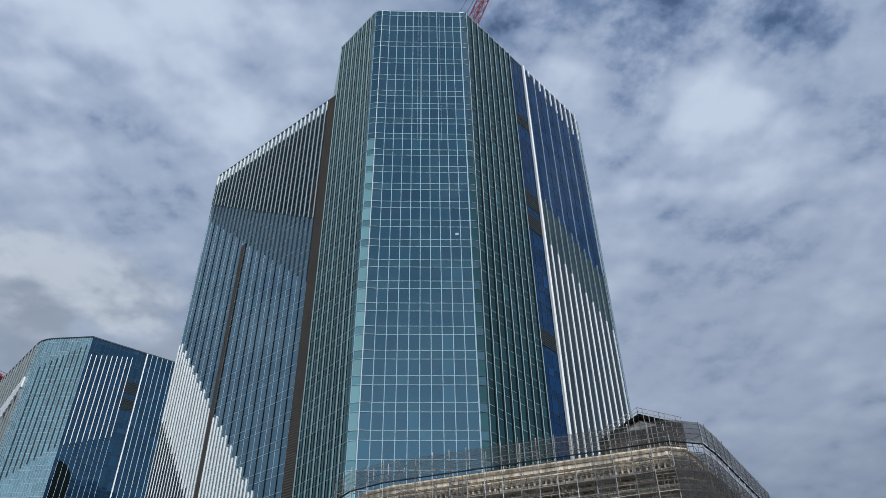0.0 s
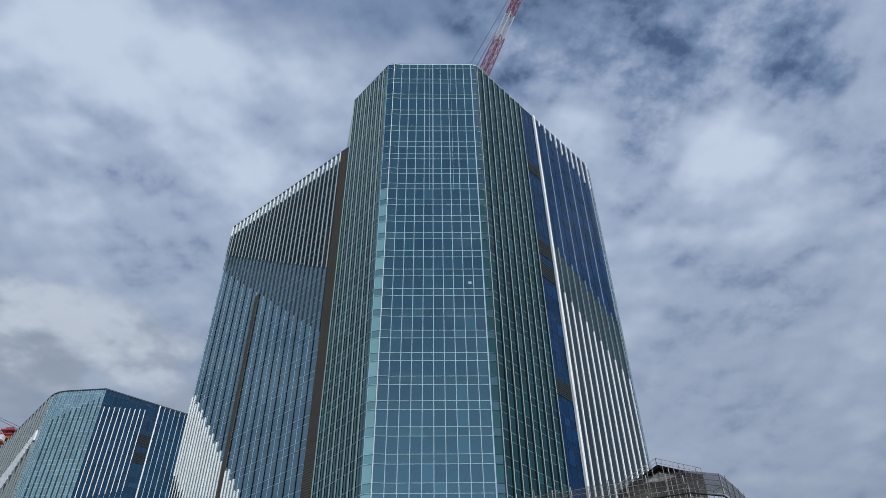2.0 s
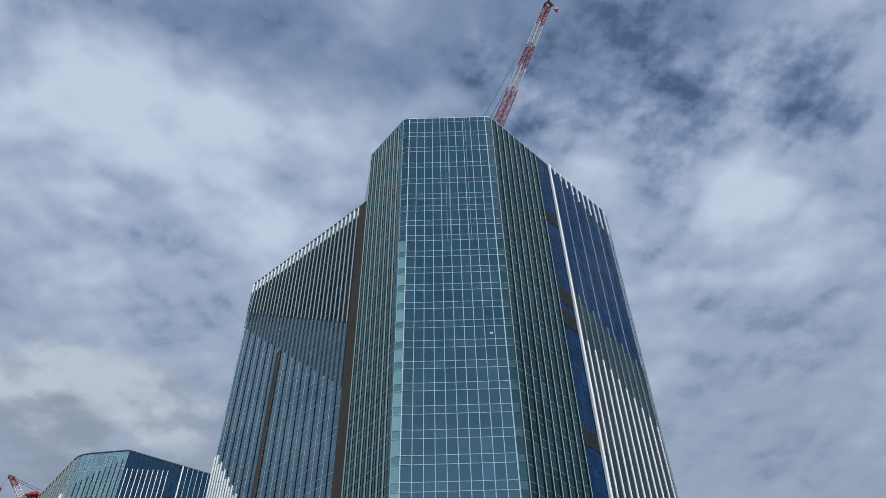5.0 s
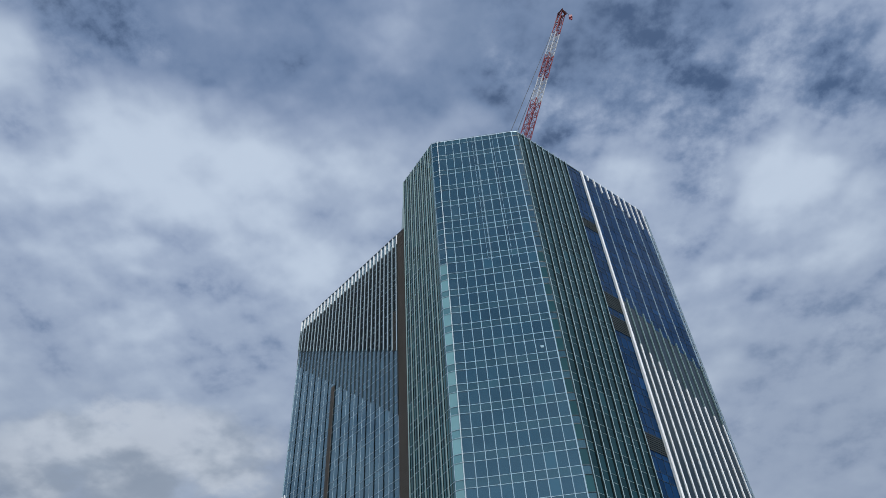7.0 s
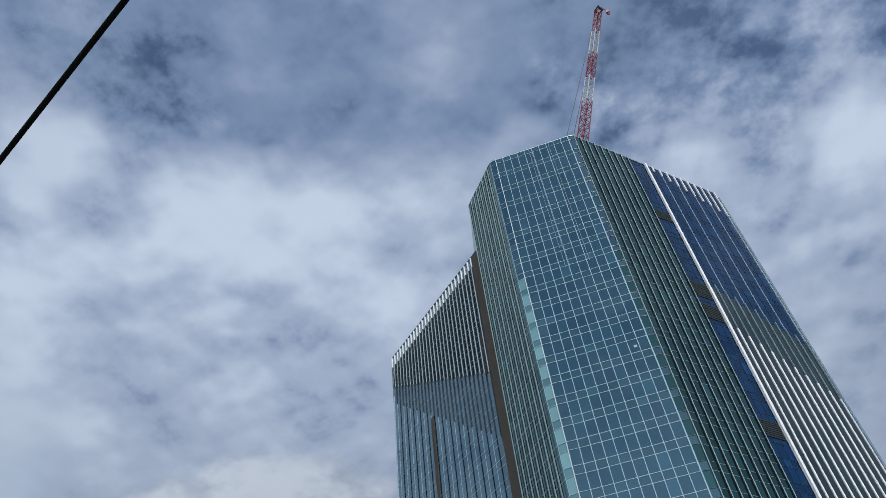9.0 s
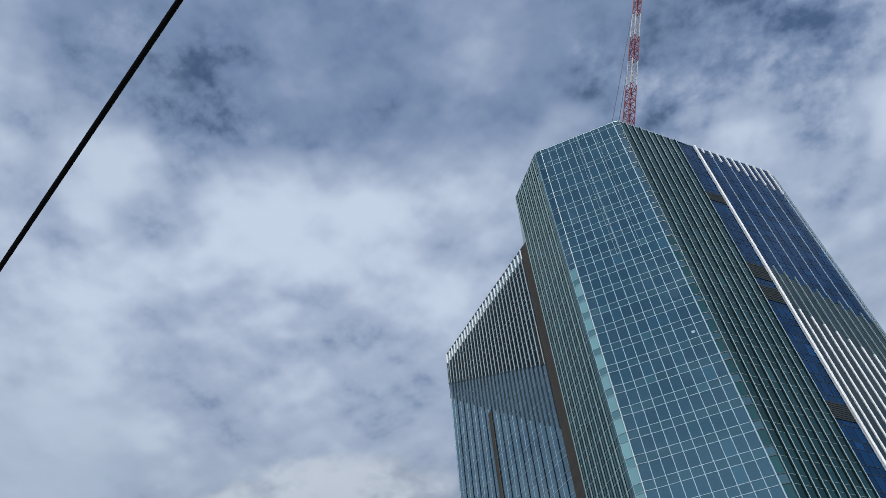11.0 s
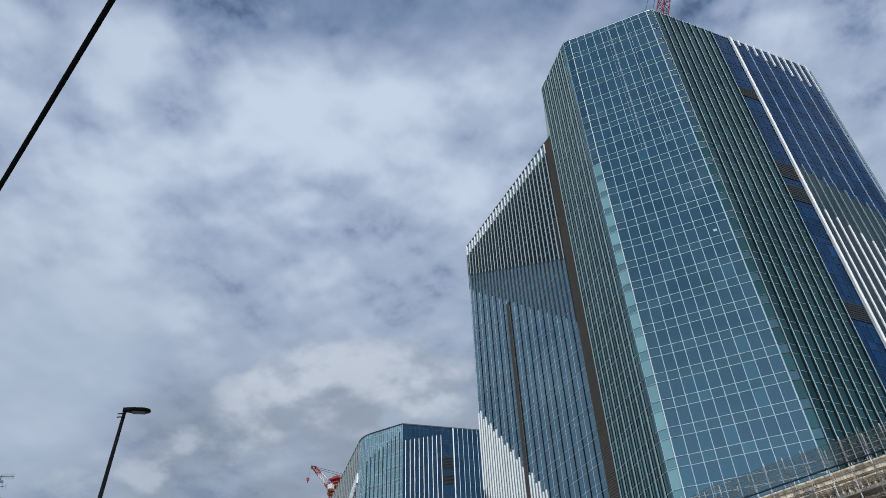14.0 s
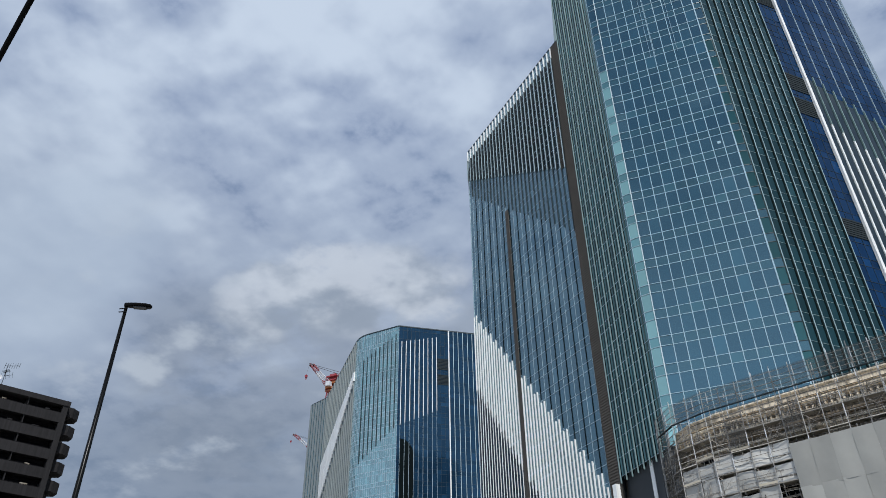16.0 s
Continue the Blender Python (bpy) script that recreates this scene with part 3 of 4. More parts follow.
for k in range(int((104.0 - Z_BASE + 4) / 0.5)):
    wing.box(s, 24.5, 25.6, 0.10, 0.18, Z_BASE - 4 + 0.5 * k, Z_BASE - 4 + 0.5 * k + 0.3)
s.make("louvre", M_BROWN, tower, "narrow bronze louvre strip")
s = Soup()
for k in range(24):
    wing.box(s, 2.9, 4.5, 0.02, 0.12, 100.0 + k * 0.45, 100.0 + k * 0.45 + 0.28)
s.make("louvre", M_BROWN, tower, "bronze plant-room louvre")
noses = []
for i, u in enumerate(wing_us):
    z_top = 97.4 + 0.655 * u
    z_mid = 81.2 + 0.935 * u
    z_white = 32.9 + 1.28 * u
    z_low = 9.0 + 1.42 * u
    # sunlit tip in white above the unlit, darker length of the fin
    bar("fin", wing, u, 0.18, 0.0, 0.30, Z_WING - 3.2, Z_WING - 0.1, M_WHITE, tower, "fin head at the roof edge, sunlight put in as white")
    fin = bar("fin", wing, u, 0.10, 0.0, 0.36, z_top, Z_WING - 3.2, M_DARKFRAME, tower, "deep dark fin with a grey nose")
    noses.append((fin, bar("nose", wing, u, 0.24, 0.36, 0.42, z_top, Z_WING - 3.2, M_NOSE, None, "grey metal nose")))
    if i:
        # shade behind the upper fins and a dark reflection lower down, as panels
        gap = u - wing_us[i - 1]
        bar("backing_panel", wing, u - gap / 2, gap - 0.04, 0.0, 0.025, z_top, Z_WING - 3.2, M_GAPSHADE, tower, "dark blue panel for the shade behind the fins")
        if z_low > Z_BASE - 4:
            bar("backing_panel", wing, u - gap / 2, gap - 0.04, 0.0, 0.06, Z_BASE - 4, z_low, M_GAPSHADE, tower, "near-black panel for the dark reflection between white fins")
    bar("fin", wing, u, 0.09, 0.0, 0.22, z_mid, z_top, M_DARKFRAME, tower, "slim dark fin")
    if i % 2:
        bar("fin", wing, u, 0.12, 0.0, 0.10, z_white, z_mid, M_NEARBLACK, tower, "deep dark mullion")
    else:
        bar("fin", wing, u, 0.05, 0.0, 0.06, z_white, z_mid, M_ALU, tower, "thin silver mullion")
# white fins, three to every pair of panes, their heads stepped two by two
# the zone lit by reflected sun is put in as these white lengths
n_white = 40
for i in range(n_white + 1):
    u = wing.length - 0.945 * i
    if u < 2.9:
        break
    hi = 32.9 + 1.28 * (wing.length - 0.945 * (i // 2 * 2 + 0.5))
    lo = 9.0 + 1.42 * u
    if hi <= Z_BASE - 4 or 24.3 < u < 25.8:
        continue
    bar("fin", wing, u, 0.19, 0.0, 0.24, max(Z_BASE - 4, lo), hi, M_WHITE, tower, "broad fin made white where reflected sun falls, stepped head")
    if lo > Z_BASE - 4:
        bar("fin", wing, u, 0.12, 0.0, 0.16, Z_BASE - 4, lo, M_WHITE, tower, "white vertical fin")
s = Soup()
wing.box(s, 0.0, wing.length, -0.25, 0.10, Z_WING, Z_WING + 0.25)
s.make("coping", M_DARKFRAME, tower, "slim dark coping along the wing's roof")
bar("corner_mullion", wing, wing.length, 0.16, -0.3, 0.12, Z_BASE - 4, Z_WING, M_ALU, tower)
under(tower)
for fin, nose in noses:
    nose.parent = fin
    nose.matrix_parent_inverse = Matrix.Identity(4)

# ---------------------------------------------------------------- second tower
tower2 = tagged(empty("office_tower", (-135, 250, 0)), "more distant blue glass office tower with white vertical fins", "tower")
Q_D, Q_B, Q_L, Q_M, Q_R = (-206.5, 291.3), (-195.0, 287.0), (-149.5, 240.0), (-130.1, 239.0), (-100.0, 263.3)
q_round = fillet(Q_B, Q_L, Q_M, 4.5, 3)
in2 = [(x, y + 0.6) for x, y in [Q_D, Q_B] + q_round + [Q_M, Q_R]] + [(-120, 310), (-205, 315)]
prism("core", in2, 0.0, Z_ROOF - 0.6, M_CORE, tower2)
prism("roof_slab", in2, Z_ROOF - 0.5, Z_ROOF - 0.3, M_ROOF, tower2)
rows2 = rows_of(Z_BASE, Z_ROOF)
fr2 = Face(q_round[-1], Q_M)
glaze(fr2, steps(0, fr2.length, 16), rows2, M_FAR, M_FAR, tower2, M_ALU, mull=(0.10, 0.08), tran=(0.14, 0.05))
for a, b in zip(q_round, q_round[1:]):
    fc = Face(a, b)
    glaze(fc, steps(0, fc.length, 3), rows2, M_FAR, M_FAR, tower2, M_ALU, mull=(0.10, 0.08), tran=(0.14, 0.05))
for i in range(9):
    u = 1.9 * i - 1.6
    fc = fr2 if u >= 0 else Face(q_round[-2], q_round[-1])
    bar("fin", fc, u if u >= 0 else fc.length + u, 0.13, 0.0, 0.36, 97.4 + 0.73 * (u + 1.6), 140.2 + 0.54 * (u + 1.6), M_DARKFRAME, tower2, "slim stepped dark fin")
rt2 = Face(Q_M, Q_R)
glaze(rt2, steps(0, 15.5, 9), rows2, M_FARBLUE, M_FARBLUE, tower2, M_DARKFRAME, mull=(0.06, 0.05), tran=(0.08, 0.04))
glaze(rt2, steps(15.5, 20.6, 3), rows2, M_FARBLUE, M_FARBLUE, tower2, M_DARKFRAME, mull=(0.06, 0.05), tran=(0.08, 0.04))
glaze(rt2, steps(20.6, rt2.length, 9), rows2, M_FARBLUE, M_FARBLUE, tower2, M_DARKFRAME, mull=(0.06, 0.05), tran=(0.08, 0.04))
for i in range(9):
    u = 1.2 + 14.3 * i / 8
    zc = 109.0 + 0.47 * u
    # white above the shadow edge, thin silver below: light put into the fins
    bar("fin", rt2, u, 0.22, 0.0, 0.45, zc, Z_ROOF - 7.0 + 0.45 * i, M_WHITE, tower2, "fin made white in its sunlit length, stepped foot")
    bar("fin", rt2, u, 0.10, 0.0, 0.12, Z_BASE, zc, M_ALU, tower2)
bar("fin", rt2, 20.6, 0.40, 0.0, 0.50, Z_BASE, Z_ROOF, M_WHITE, tower2, "broad white vertical fin")
for i in range(1, 10):
    u = 20.6 + (rt2.length - 20.6) * i / 9
    bar("fin", rt2, u, 0.18, 0.0, 0.25, Z_BASE, Z_ROOF, M_NOSE, tower2)
for z0, z1 in ((134.0, 139.0), (127.5, 132.0)):
    s = Soup()
    for k in range(8):
        za = z0 + (z1 - z0) * k / 8
        rt2.box(s, 15.8, 20.3, 0.02, 0.14, za, za + (z1 - z0) / 8 * 0.7)
    s.make("louvre", M_LOUVRE, tower2, "bronze plant-room louvre")
# another tower's arched reflection at the foot of the fins, as a black panel
arch = [(1.1, Z_BASE), (6.65, Z_BASE), (6.65, 98.0)] + [(1.1 + 5.55 * math.sin(radians(a)), 98.0 + 6.3 * math.cos(radians(a))) for a in range(80, -1, -10)]
n = len(arch)
data_part("arched_reflection", [rt2.at(u, 0.07, z) for u, z in arch] + [rt2.at(u, 0.02, z) for u, z in arch],
          [tuple(range(n)), tuple(reversed(range(n, 2 * n)))] + [(i, n + i, n + (i + 1) % n, (i + 1) % n) for i in range(n)], M_NEARBLACK, tower2, "black panel for the arched reflection of another tower")
lf2 = Face(q_round[0], Q_B)
l_us = steps(0, lf2.length, 34)
glaze(lf2, l_us, rows2, M_WING, M_WING, tower2, M_DARKFRAME, mull=(0.05, 0.05), tran=(0.08, 0.04))
for i, u in enumerate(l_us):
    # a diagonal band of reflected sun, put in as white lengths between grey
    hi, lo = 137.5 - 0.31 * u, 133.5 - 0.56 * u
    if i % 2 == 0:
        bar("fin", lf2, u, 0.5, 0.0, 0.40, hi, Z_ROOF, M_GREYFIN, tower2, "grey vertical fin")
    if hi > Z_BASE:
        bar("fin", lf2, u, 1.5, 0.0, 0.6, max(lo, Z_BASE), hi, M_WHITE, tower2, "broad fin made white in the reflected-sun band, stepped ends")
    if lo > Z_BASE and i % 2 == 0:
        bar("fin", lf2, u, 0.6, 0.0, 0.45, Z_BASE, lo, M_GREYFIN, tower2, "grey vertical fin")
lf3 = Face(Q_B, Q_D)
glaze(lf3, steps(0, lf3.length, 6), rows2, M_WING, M_WING, tower2, M_DARKFRAME, mull=(0.05, 0.05), tran=(0.08, 0.04))
for i in range(7):
    bar("fin", lf3, lf3.length * i / 6, 1.1, 0.0, 0.3, Z_BASE, Z_ROOF, M_GREYFIN, tower2, "grey vertical fin")
s = Soup()
for a, b in zip([Q_D, Q_B] + q_round + [Q_M], [Q_B] + q_round + [Q_M, Q_R]):
    fc = Face(a, b)
    fc.box(s, 0, fc.length, -0.3, 0.15, Z_ROOF, Z_ROOF + 0.45)
s.make("coping", M_DARKFRAME, tower2)
under(tower2)

# ---------------------------------------------------------------- cranes


def lattice(soup, a, b, w0, w1, bays, r, side):
    """A four-chord lattice from a to b. Returns nothing; side is the boom's cross direction."""
    a, b = Vector(a), Vector(b)
    w = (b - a).normalized()
    s = (Vector(side) - w * w.dot(Vector(side))).normalized()
    q = w.cross(s)
    rings = []
    for i in range(bays + 1):
        t = i / bays
        c, h = a.lerp(b, t), (w0 + (w1 - w0) * t) / 2
        rings.append([c + s * h + q * h, c - s * h + q * h, c - s * h - q * h, c + s * h - q * h])
    for i, (u, v) in enumerate(zip(rings, rings[1:])):
        for k in range(4):
            soup.tube(u[k], v[k], r, 5)
            soup.tube(u[k], u[(k + 1) % 4], r * 0.55, 4)
            if i % 2:
                soup.tube(u[k], v[(k + 1) % 4], r * 0.55, 4)
            else:
                soup.tube(u[(k + 1) % 4], v[k], r * 0.55, 4)


def luffing_crane(name, foot, base, tip, width, cuts, label, cab=True, decks=0):
    """A red and white luffing crane: mast, slewing deck, boom in painted lengths, pendants, hook."""
    foot, base, tip = Vector(foot), Vector(base), Vector(tip)
    th = tagged(empty(name, foot), label, "crane")
    flat = Vector((tip.x - base.x, tip.y - base.y, 0)).normalized()
    side = Vector((-flat.y, flat.x, 0))
    m = Soup()
    lattice(m, foot, base - Vector((0, 0, 1.2)), width * 1.1, width * 1.1, max(3, int((base - foot).length / (width * 1.1))), 0.09 * width, side)
    m.make("mast", M_RED, th, "red lattice mast")
    d = Soup()
    c = base - flat * width * 2.2
    f = [c - side * width, c + side * width, base + flat * width + side * width, base + flat * width - side * width]
    d.hexa([f[0] + Vector((0, 0, -1.2)), f[0] + Vector((0, 0, -0.4)), f[1] + Vector((0, 0, -1.2)), f[1] + Vector((0, 0, -0.4)),
            f[3] + Vector((0, 0, -1.2)), f[3] + Vector((0, 0, -0.4)), f[2] + Vector((0, 0, -1.2)), f[2] + Vector((0, 0, -0.4))])
    d.make("slewing_deck", M_ORANGE, th, "orange slewing deck")
    for i in range(decks):
        c = base - flat * width * 0.6 + Vector((0, 0, width * (0.75 * i - 1.0)))
        r = width * (0.95 if i % 2 else 1.15)
        d = Soup()
        d.box(c.x - r, c.x + r, c.y - r, c.y + r, c.z, c.z + 0.22 * width)
        d.box(c.x - r * 0.55, c.x + r * 0.55, c.y - r * 0.55, c.y + r * 0.55, c.z + 0.22 * width, c.z + 0.75 * width)
        d.make("platform", M_ORANGE if i < 3 else M_RED, th, "rust-orange platform round the mast")
    head = base - flat * width * 1.6 + Vector((0, 0, width * 3.2))
    a = Soup()
    for sg in (-1, 1):
        a.tube(base + side * sg * width * 0.5, head, 0.10 * width, 5)
        a.tube(base - flat * width * 2.0 + side * sg * width * 0.5, head, 0.10 * width, 5)
    a.make("a_frame", M_RED, th, "red steel back frame")
    for i, (t0, t1) in enumerate(zip(cuts, cuts[1:])):
        s = Soup()
        w0, w1 = [width * (1.0 - 0.35 * t) for t in (t0, t1)]
        lattice(s, base.lerp(tip, t0), base.lerp(tip, t1), w0, w1, max(4, round((tip - base).length * (t1 - t0) / (width * 0.8))), 0.066 * width, side)
        s.make("boom_section", M_CRANEWHITE if i % 2 else M_RED, th, "white boom length" if i % 2 else "red boom length")
    h = Soup()
    for sg in (-1, 1):
        h.tube(tip + side * sg * width * 0.4 - flat * 0.5, tip + side * sg * width * 0.4 + flat * width * 0.6 + Vector((0, 0, 0.25)), 0.10 * width, 6)
    h.tube(tip + side * width * 0.45 + flat * width * 0.4, tip - side * width * 0.45 + flat * width * 0.4, 0.17 * width, 10)
    h.tube(tip + side * width * 0.45 - flat * width * 0.2, tip - side * width * 0.45 - flat * width * 0.2, 0.14 * width, 10)
    h.make("boom_head", M_HEAD, th, "dark red sheave head")
    p = Soup()
    for k in (-0.5, 0.5):
        p.tube(head + side * k * width, tip + side * k * width * 0.6, 0.045 * width, 4)
    p.make("pendant", M_CABLE, th, "thin steel pendant ropes")
    drop = tip + flat * width * 1.0 + Vector((0, 0, -width * 2.2))
    k = Soup()
    k.tube(tip + flat * width * 0.6, drop, 0.035 * width, 4)
    k.make("hoist_rope", M_CABLE, th)
    k = Soup()
    k.box(drop.x - 0.2 * width, drop.x + 0.2 * width, drop.y - 0.2 * width, drop.y + 0.2 * width, drop.z - 0.5 * width, drop.z)
    k.tube(drop - Vector((0, 0, 0.5 * width)), drop - Vector((0, 0, 0.95 * width)), 0.12 * width, 6)
    k.make("hook_block", M_RED, th, "red hook block")
    if cab:
        k = Soup()
        o = base + side * width * 1.1 + flat * width * 0.4
        k.box(o.x - 0.45 * width, o.x + 0.45 * width, o.y - 0.45 * width, o.y + 0.45 * width, o.z - 0.5, o.z + 0.7 * width)
        k.make("cab", M_CRANEWHITE, th, "small white cab")
    under(th)
    return th


def spot(az, el, r):
    """The place at that azimuth (to the left) and elevation, at that plan distance."""
    a = radians(az)
    return Vector((-r * math.sin(a), r * math.cos(a), 1.6 + r * math.tan(radians(el))))


luffing_crane("tower_crane", (10.5, 118.5, Z_ROOF - 0.3), spot(-3.2, 53.6, 119), spot(-14.3, 62.55, 108), 2.2, (0, 0.37, 0.53, 0.69, 0.85, 1),
              "red and white luffing tower crane on the tower's roof")
luffing_crane("tower_crane", (-202.3, 297.7, Z_ROOF - 0.3), spot(34.0, 24.15, 360), spot(35.6, 25.7, 360), 2.6, (0, 0.35, 0.7, 1),
              "red luffing crane with orange deck on the distant tower's roof", decks=5)
luffing_crane("tower_crane", (-346.7, 489.7, 0.0), spot(34.9, 19.6, 600), spot(36.45, 20.65, 600), 2.3, (0, 0.35, 0.7, 1),
              "small far red crane behind the distant tower")

# ---------------------------------------------------------------- scaffolded block
Z_CORN = 30.3
LINE = [(-10.7, 84.0), (-9.9, 79.3), (-8.4, 77.2), (-5.5, 75.4), (20.4, 66.9), (22.4, 67.4), (23.8, 69.2), (34.6, 85.5)]
block = tagged(empty("old_building", (8, 80, 0)), "pale stone-corniced block under renovation, wrapped in scaffolding", "building")
plan = LINE + [(36, 94), (-8, 94)]
prism("wall", plan, 0.0, Z_CORN - 3.2, M_CONC, block, "weathered grey-brown wall")
prism("parapet", plan, Z_CORN - 0.72, Z_CORN + 0.1, M_CORNICE, block, "stained pale stone parapet")
prism("frieze", [(x, y + 0.25) for x, y in plan], Z_CORN - 3.2, Z_CORN - 0.72, M_CONC, block)


def offset_line(line, out):
    """The plan line moved outwards, towards the viewer's side."""
    pts = []
    for i, p in enumerate(line):
        a = Face(line[max(i - 1, 0)], line[max(i - 1, 0) + 1])
        b = Face(line[min(i, len(line) - 2)], line[min(i, len(line) - 2) + 1])
        n = (a.n + b.n).normalized()
        k = out / max(0.5, n.dot(b.n))
        pts.append((p[0] + n.x * k, p[1] + n.y * k))
    return pts


def moulding(line, profile, mat, name, parent, label=""):
    """A cornice: a profile of (out, z) swept along the plan line."""
    v, f = [], []
    cols = [offset_line(line, o) for o, z in profile]
    n, m = len(line), len(profile)
    for i in range(n):
        for (o, z), c in zip(profile, cols):
            v.append((c[i][0], c[i][1], z))
    for i in range(n - 1):
        for k in range(m - 1):
            f.append((i * m + k, (i + 1) * m + k, (i + 1) * m + k + 1, i * m + k + 1))
    return data_part(name, v, f, mat, parent, label)


for z, o, h, mat in ((Z_CORN + 0.12, 0.18, 0.16, M_CORNICE), (Z_CORN - 1.15, 0.50, 0.24, M_CORNICE), (Z_CORN - 2.10, 0.68, 0.28, M_CORNICE),
                     (Z_CORN - 2.85, 0.50, 0.22, M_BAND), (Z_CORN - 3.6, 0.60, 0.26, M_CORNICE), (Z_CORN - 4.4, 0.35, 0.3, M_BAND)):
    moulding(LINE, [(-0.25, z - h * 1.5), (o * 0.45, z - h * 1.4), (o * 0.6, z - h * 1.05), (o * 0.94, z - h), (o, z - h * 0.85), (o, z - 0.03), (o * 0.95, z), (-0.25, z + 0.04)], mat, "cornice", block, "stained pale stone moulding")
# row of small stone brackets under the cornice
for a, b in zip(LINE, LINE[1:]):
    fc = Face(a, b)
    n = max(1, int(fc.length / 0.55))
    for i in range(n):
        s = Soup()
        u = (i + 0.5) * fc.length / n
        fc.box(s, u - 0.08, u + 0.08, -0.25, 0.34, Z_CORN - 2.10, Z_CORN - 1.50)
        s.make("bracket", M_CORNICE, block)
# window bays in the wall behind the tubes
for a, b in zip(LINE[2:], LINE[3:]):
    fc = Face(a, b)
    n = int(fc.length / 3.2)
    for i in range(n):
        for z in (8.0, 12.0, 16.0, 20.0, 24.0):
            s = Soup()
            u = (i + 0.5) * fc.length / n
            fc.box(s, u - 0.85, u + 0.85, -0.3, 0.05, z, z + 2.3)
            s.make("window", M_BLOCKDARK, block)
under(block)

scaf = tagged(empty("scaffolding", (8, 74, 0)), "dense tube scaffolding with decks, nets and sheets round the old block", "scaffolding")
OUT0, OUT1 = 0.95, 2.0
LIFT = 1.8
inner_l, outer_l = offset_line(LINE, OUT0), offset_line(LINE, OUT1)
Z_TOP = 32.3
lifts = [0.4 + LIFT * k for k in range(18)]


def matched(i_line, o_line):
    a, b = [], []
    for k in range(len(i_line) - 1):
        n = max(1, round((Vector(o_line[k + 1]) - Vector(o_line[k])).length / LIFT))
        a += [tuple(Vector(i_line[k]).lerp(Vector(i_line[k + 1]), i / n)) for i in range(n)]
        b += [tuple(Vector(o_line[k]).lerp(Vector(o_line[k + 1]), i / n)) for i in range(n)]
    return a + [i_line[-1]], b + [o_line[-1]]


ins, outs = matched(inner_l, outer_l)
rng = random.Random(5)
for (xi, yi), (xo, yo) in zip(ins, outs):
    s = Soup()
    s.tube((xo, yo, 0), (xo, yo, Z_TOP + rng.uniform(-0.3, 0.4)), 0.042, 6)
    s.make("standard", M_STEEL, scaf)
    s = Soup()
    s.tube((xi, yi, 0), (xi, yi, Z_TOP - 1.4 + rng.uniform(-0.5, 0.5)), 0.036, 6)
    s.make("standard", M_STEEL, scaf)
dk = Soup()
for z in lifts:
    led = Soup()
    for k in range(len(outs) - 1):
        for dz, r in ((0.0, 0.036), (0.52, 0.024), (1.0, 0.024)):
            j = rng.uniform(-0.02, 0.02)
            led.tube((*outs[k], z + dz + j), (*outs[k + 1], z + dz + j), r, 5)
        led.tube((*ins[k], z), (*ins[k + 1], z), 0.03, 5)
        led.tube((*ins[k], z - 0.05), (*outs[k], z - 0.05), 0.03, 5)
        if z < Z_CORN - 2.0 and rng.random() < 0.92:
            a, b, c, d = Vector(ins[k]), Vector(ins[k + 1]), Vector(outs[k]), Vector(outs[k + 1])
            p = [a.lerp(c, 0.06), a.lerp(c, 0.95), b.lerp(d, 0.06), b.lerp(d, 0.95)]
            one = Soup() if z > 14 else dk
            one.hexa([(*w, z + h) for w in p for h in (0.04, 0.09)])
            if one is not dk:
                one.make("deck", M_PLANK, scaf)
    led.make("ledger", M_STEEL, scaf, "grey tube rails of one lift")
tagged(dk.make("deck_boards", M_PLANK, scaf, "worn metal deck boards"), kind="stuff")
br = Soup()
for k in range(0, len(outs) - 1):
    for i, z in enumerate(lifts[:-1]):
        if rng.random() < 0.34:
            br.tube((*outs[k], z + 0.1), (*outs[k + 1], z + LIFT), 0.014, 4)
            br.tube((*outs[k + 1], z + 0.1), (*outs[k], z + LIFT), 0.014, 4)
        if rng.random() < 0.5:
            w0 = Vector((*ins[k], z + rng.uniform(0.3, 1.4)))
            br.tube(w0, Vector((*ins[k + 1], w0.z)), 0.02, 4)
        if rng.random() < 0.6:
            t = rng.uniform(0.3, 0.7)
            w0 = Vector(ins[k]).lerp(Vector(ins[k + 1]), t)
            br.tube((*w0, z), (*w0, z + LIFT * rng.uniform(0.5, 1.0)), 0.022, 4)
# loose upright and level tubes between the frames
for k in range(len(outs) - 1):
    a, b, c, d = Vector(ins[k]), Vector(ins[k + 1]), Vector(outs[k]), Vector(outs[k + 1])
    for z in lifts[9:16]:
        for _ in range(4):
            t, o = rng.uniform(0.1, 0.9), rng.uniform(0.0, 1.0)
            w0 = a.lerp(b, t).lerp(c.lerp(d, t), o)
            br.tube((*w0, z - rng.uniform(0.0, 0.6)), (*w0, z + rng.uniform(0.8, LIFT)), 0.032, 4)
        for _ in range(5):
            o, h = rng.uniform(0.0, 1.0), rng.uniform(0.15, 1.6)
            br.tube((*a.lerp(c, o), z + h), (*b.lerp(d, o), z + h + rng.uniform(-0.08, 0.08)), 0.030, 4)
tagged(br.make("brace", M_STEEL, scaf, "thin crossed brace tubes"), kind="stuff")
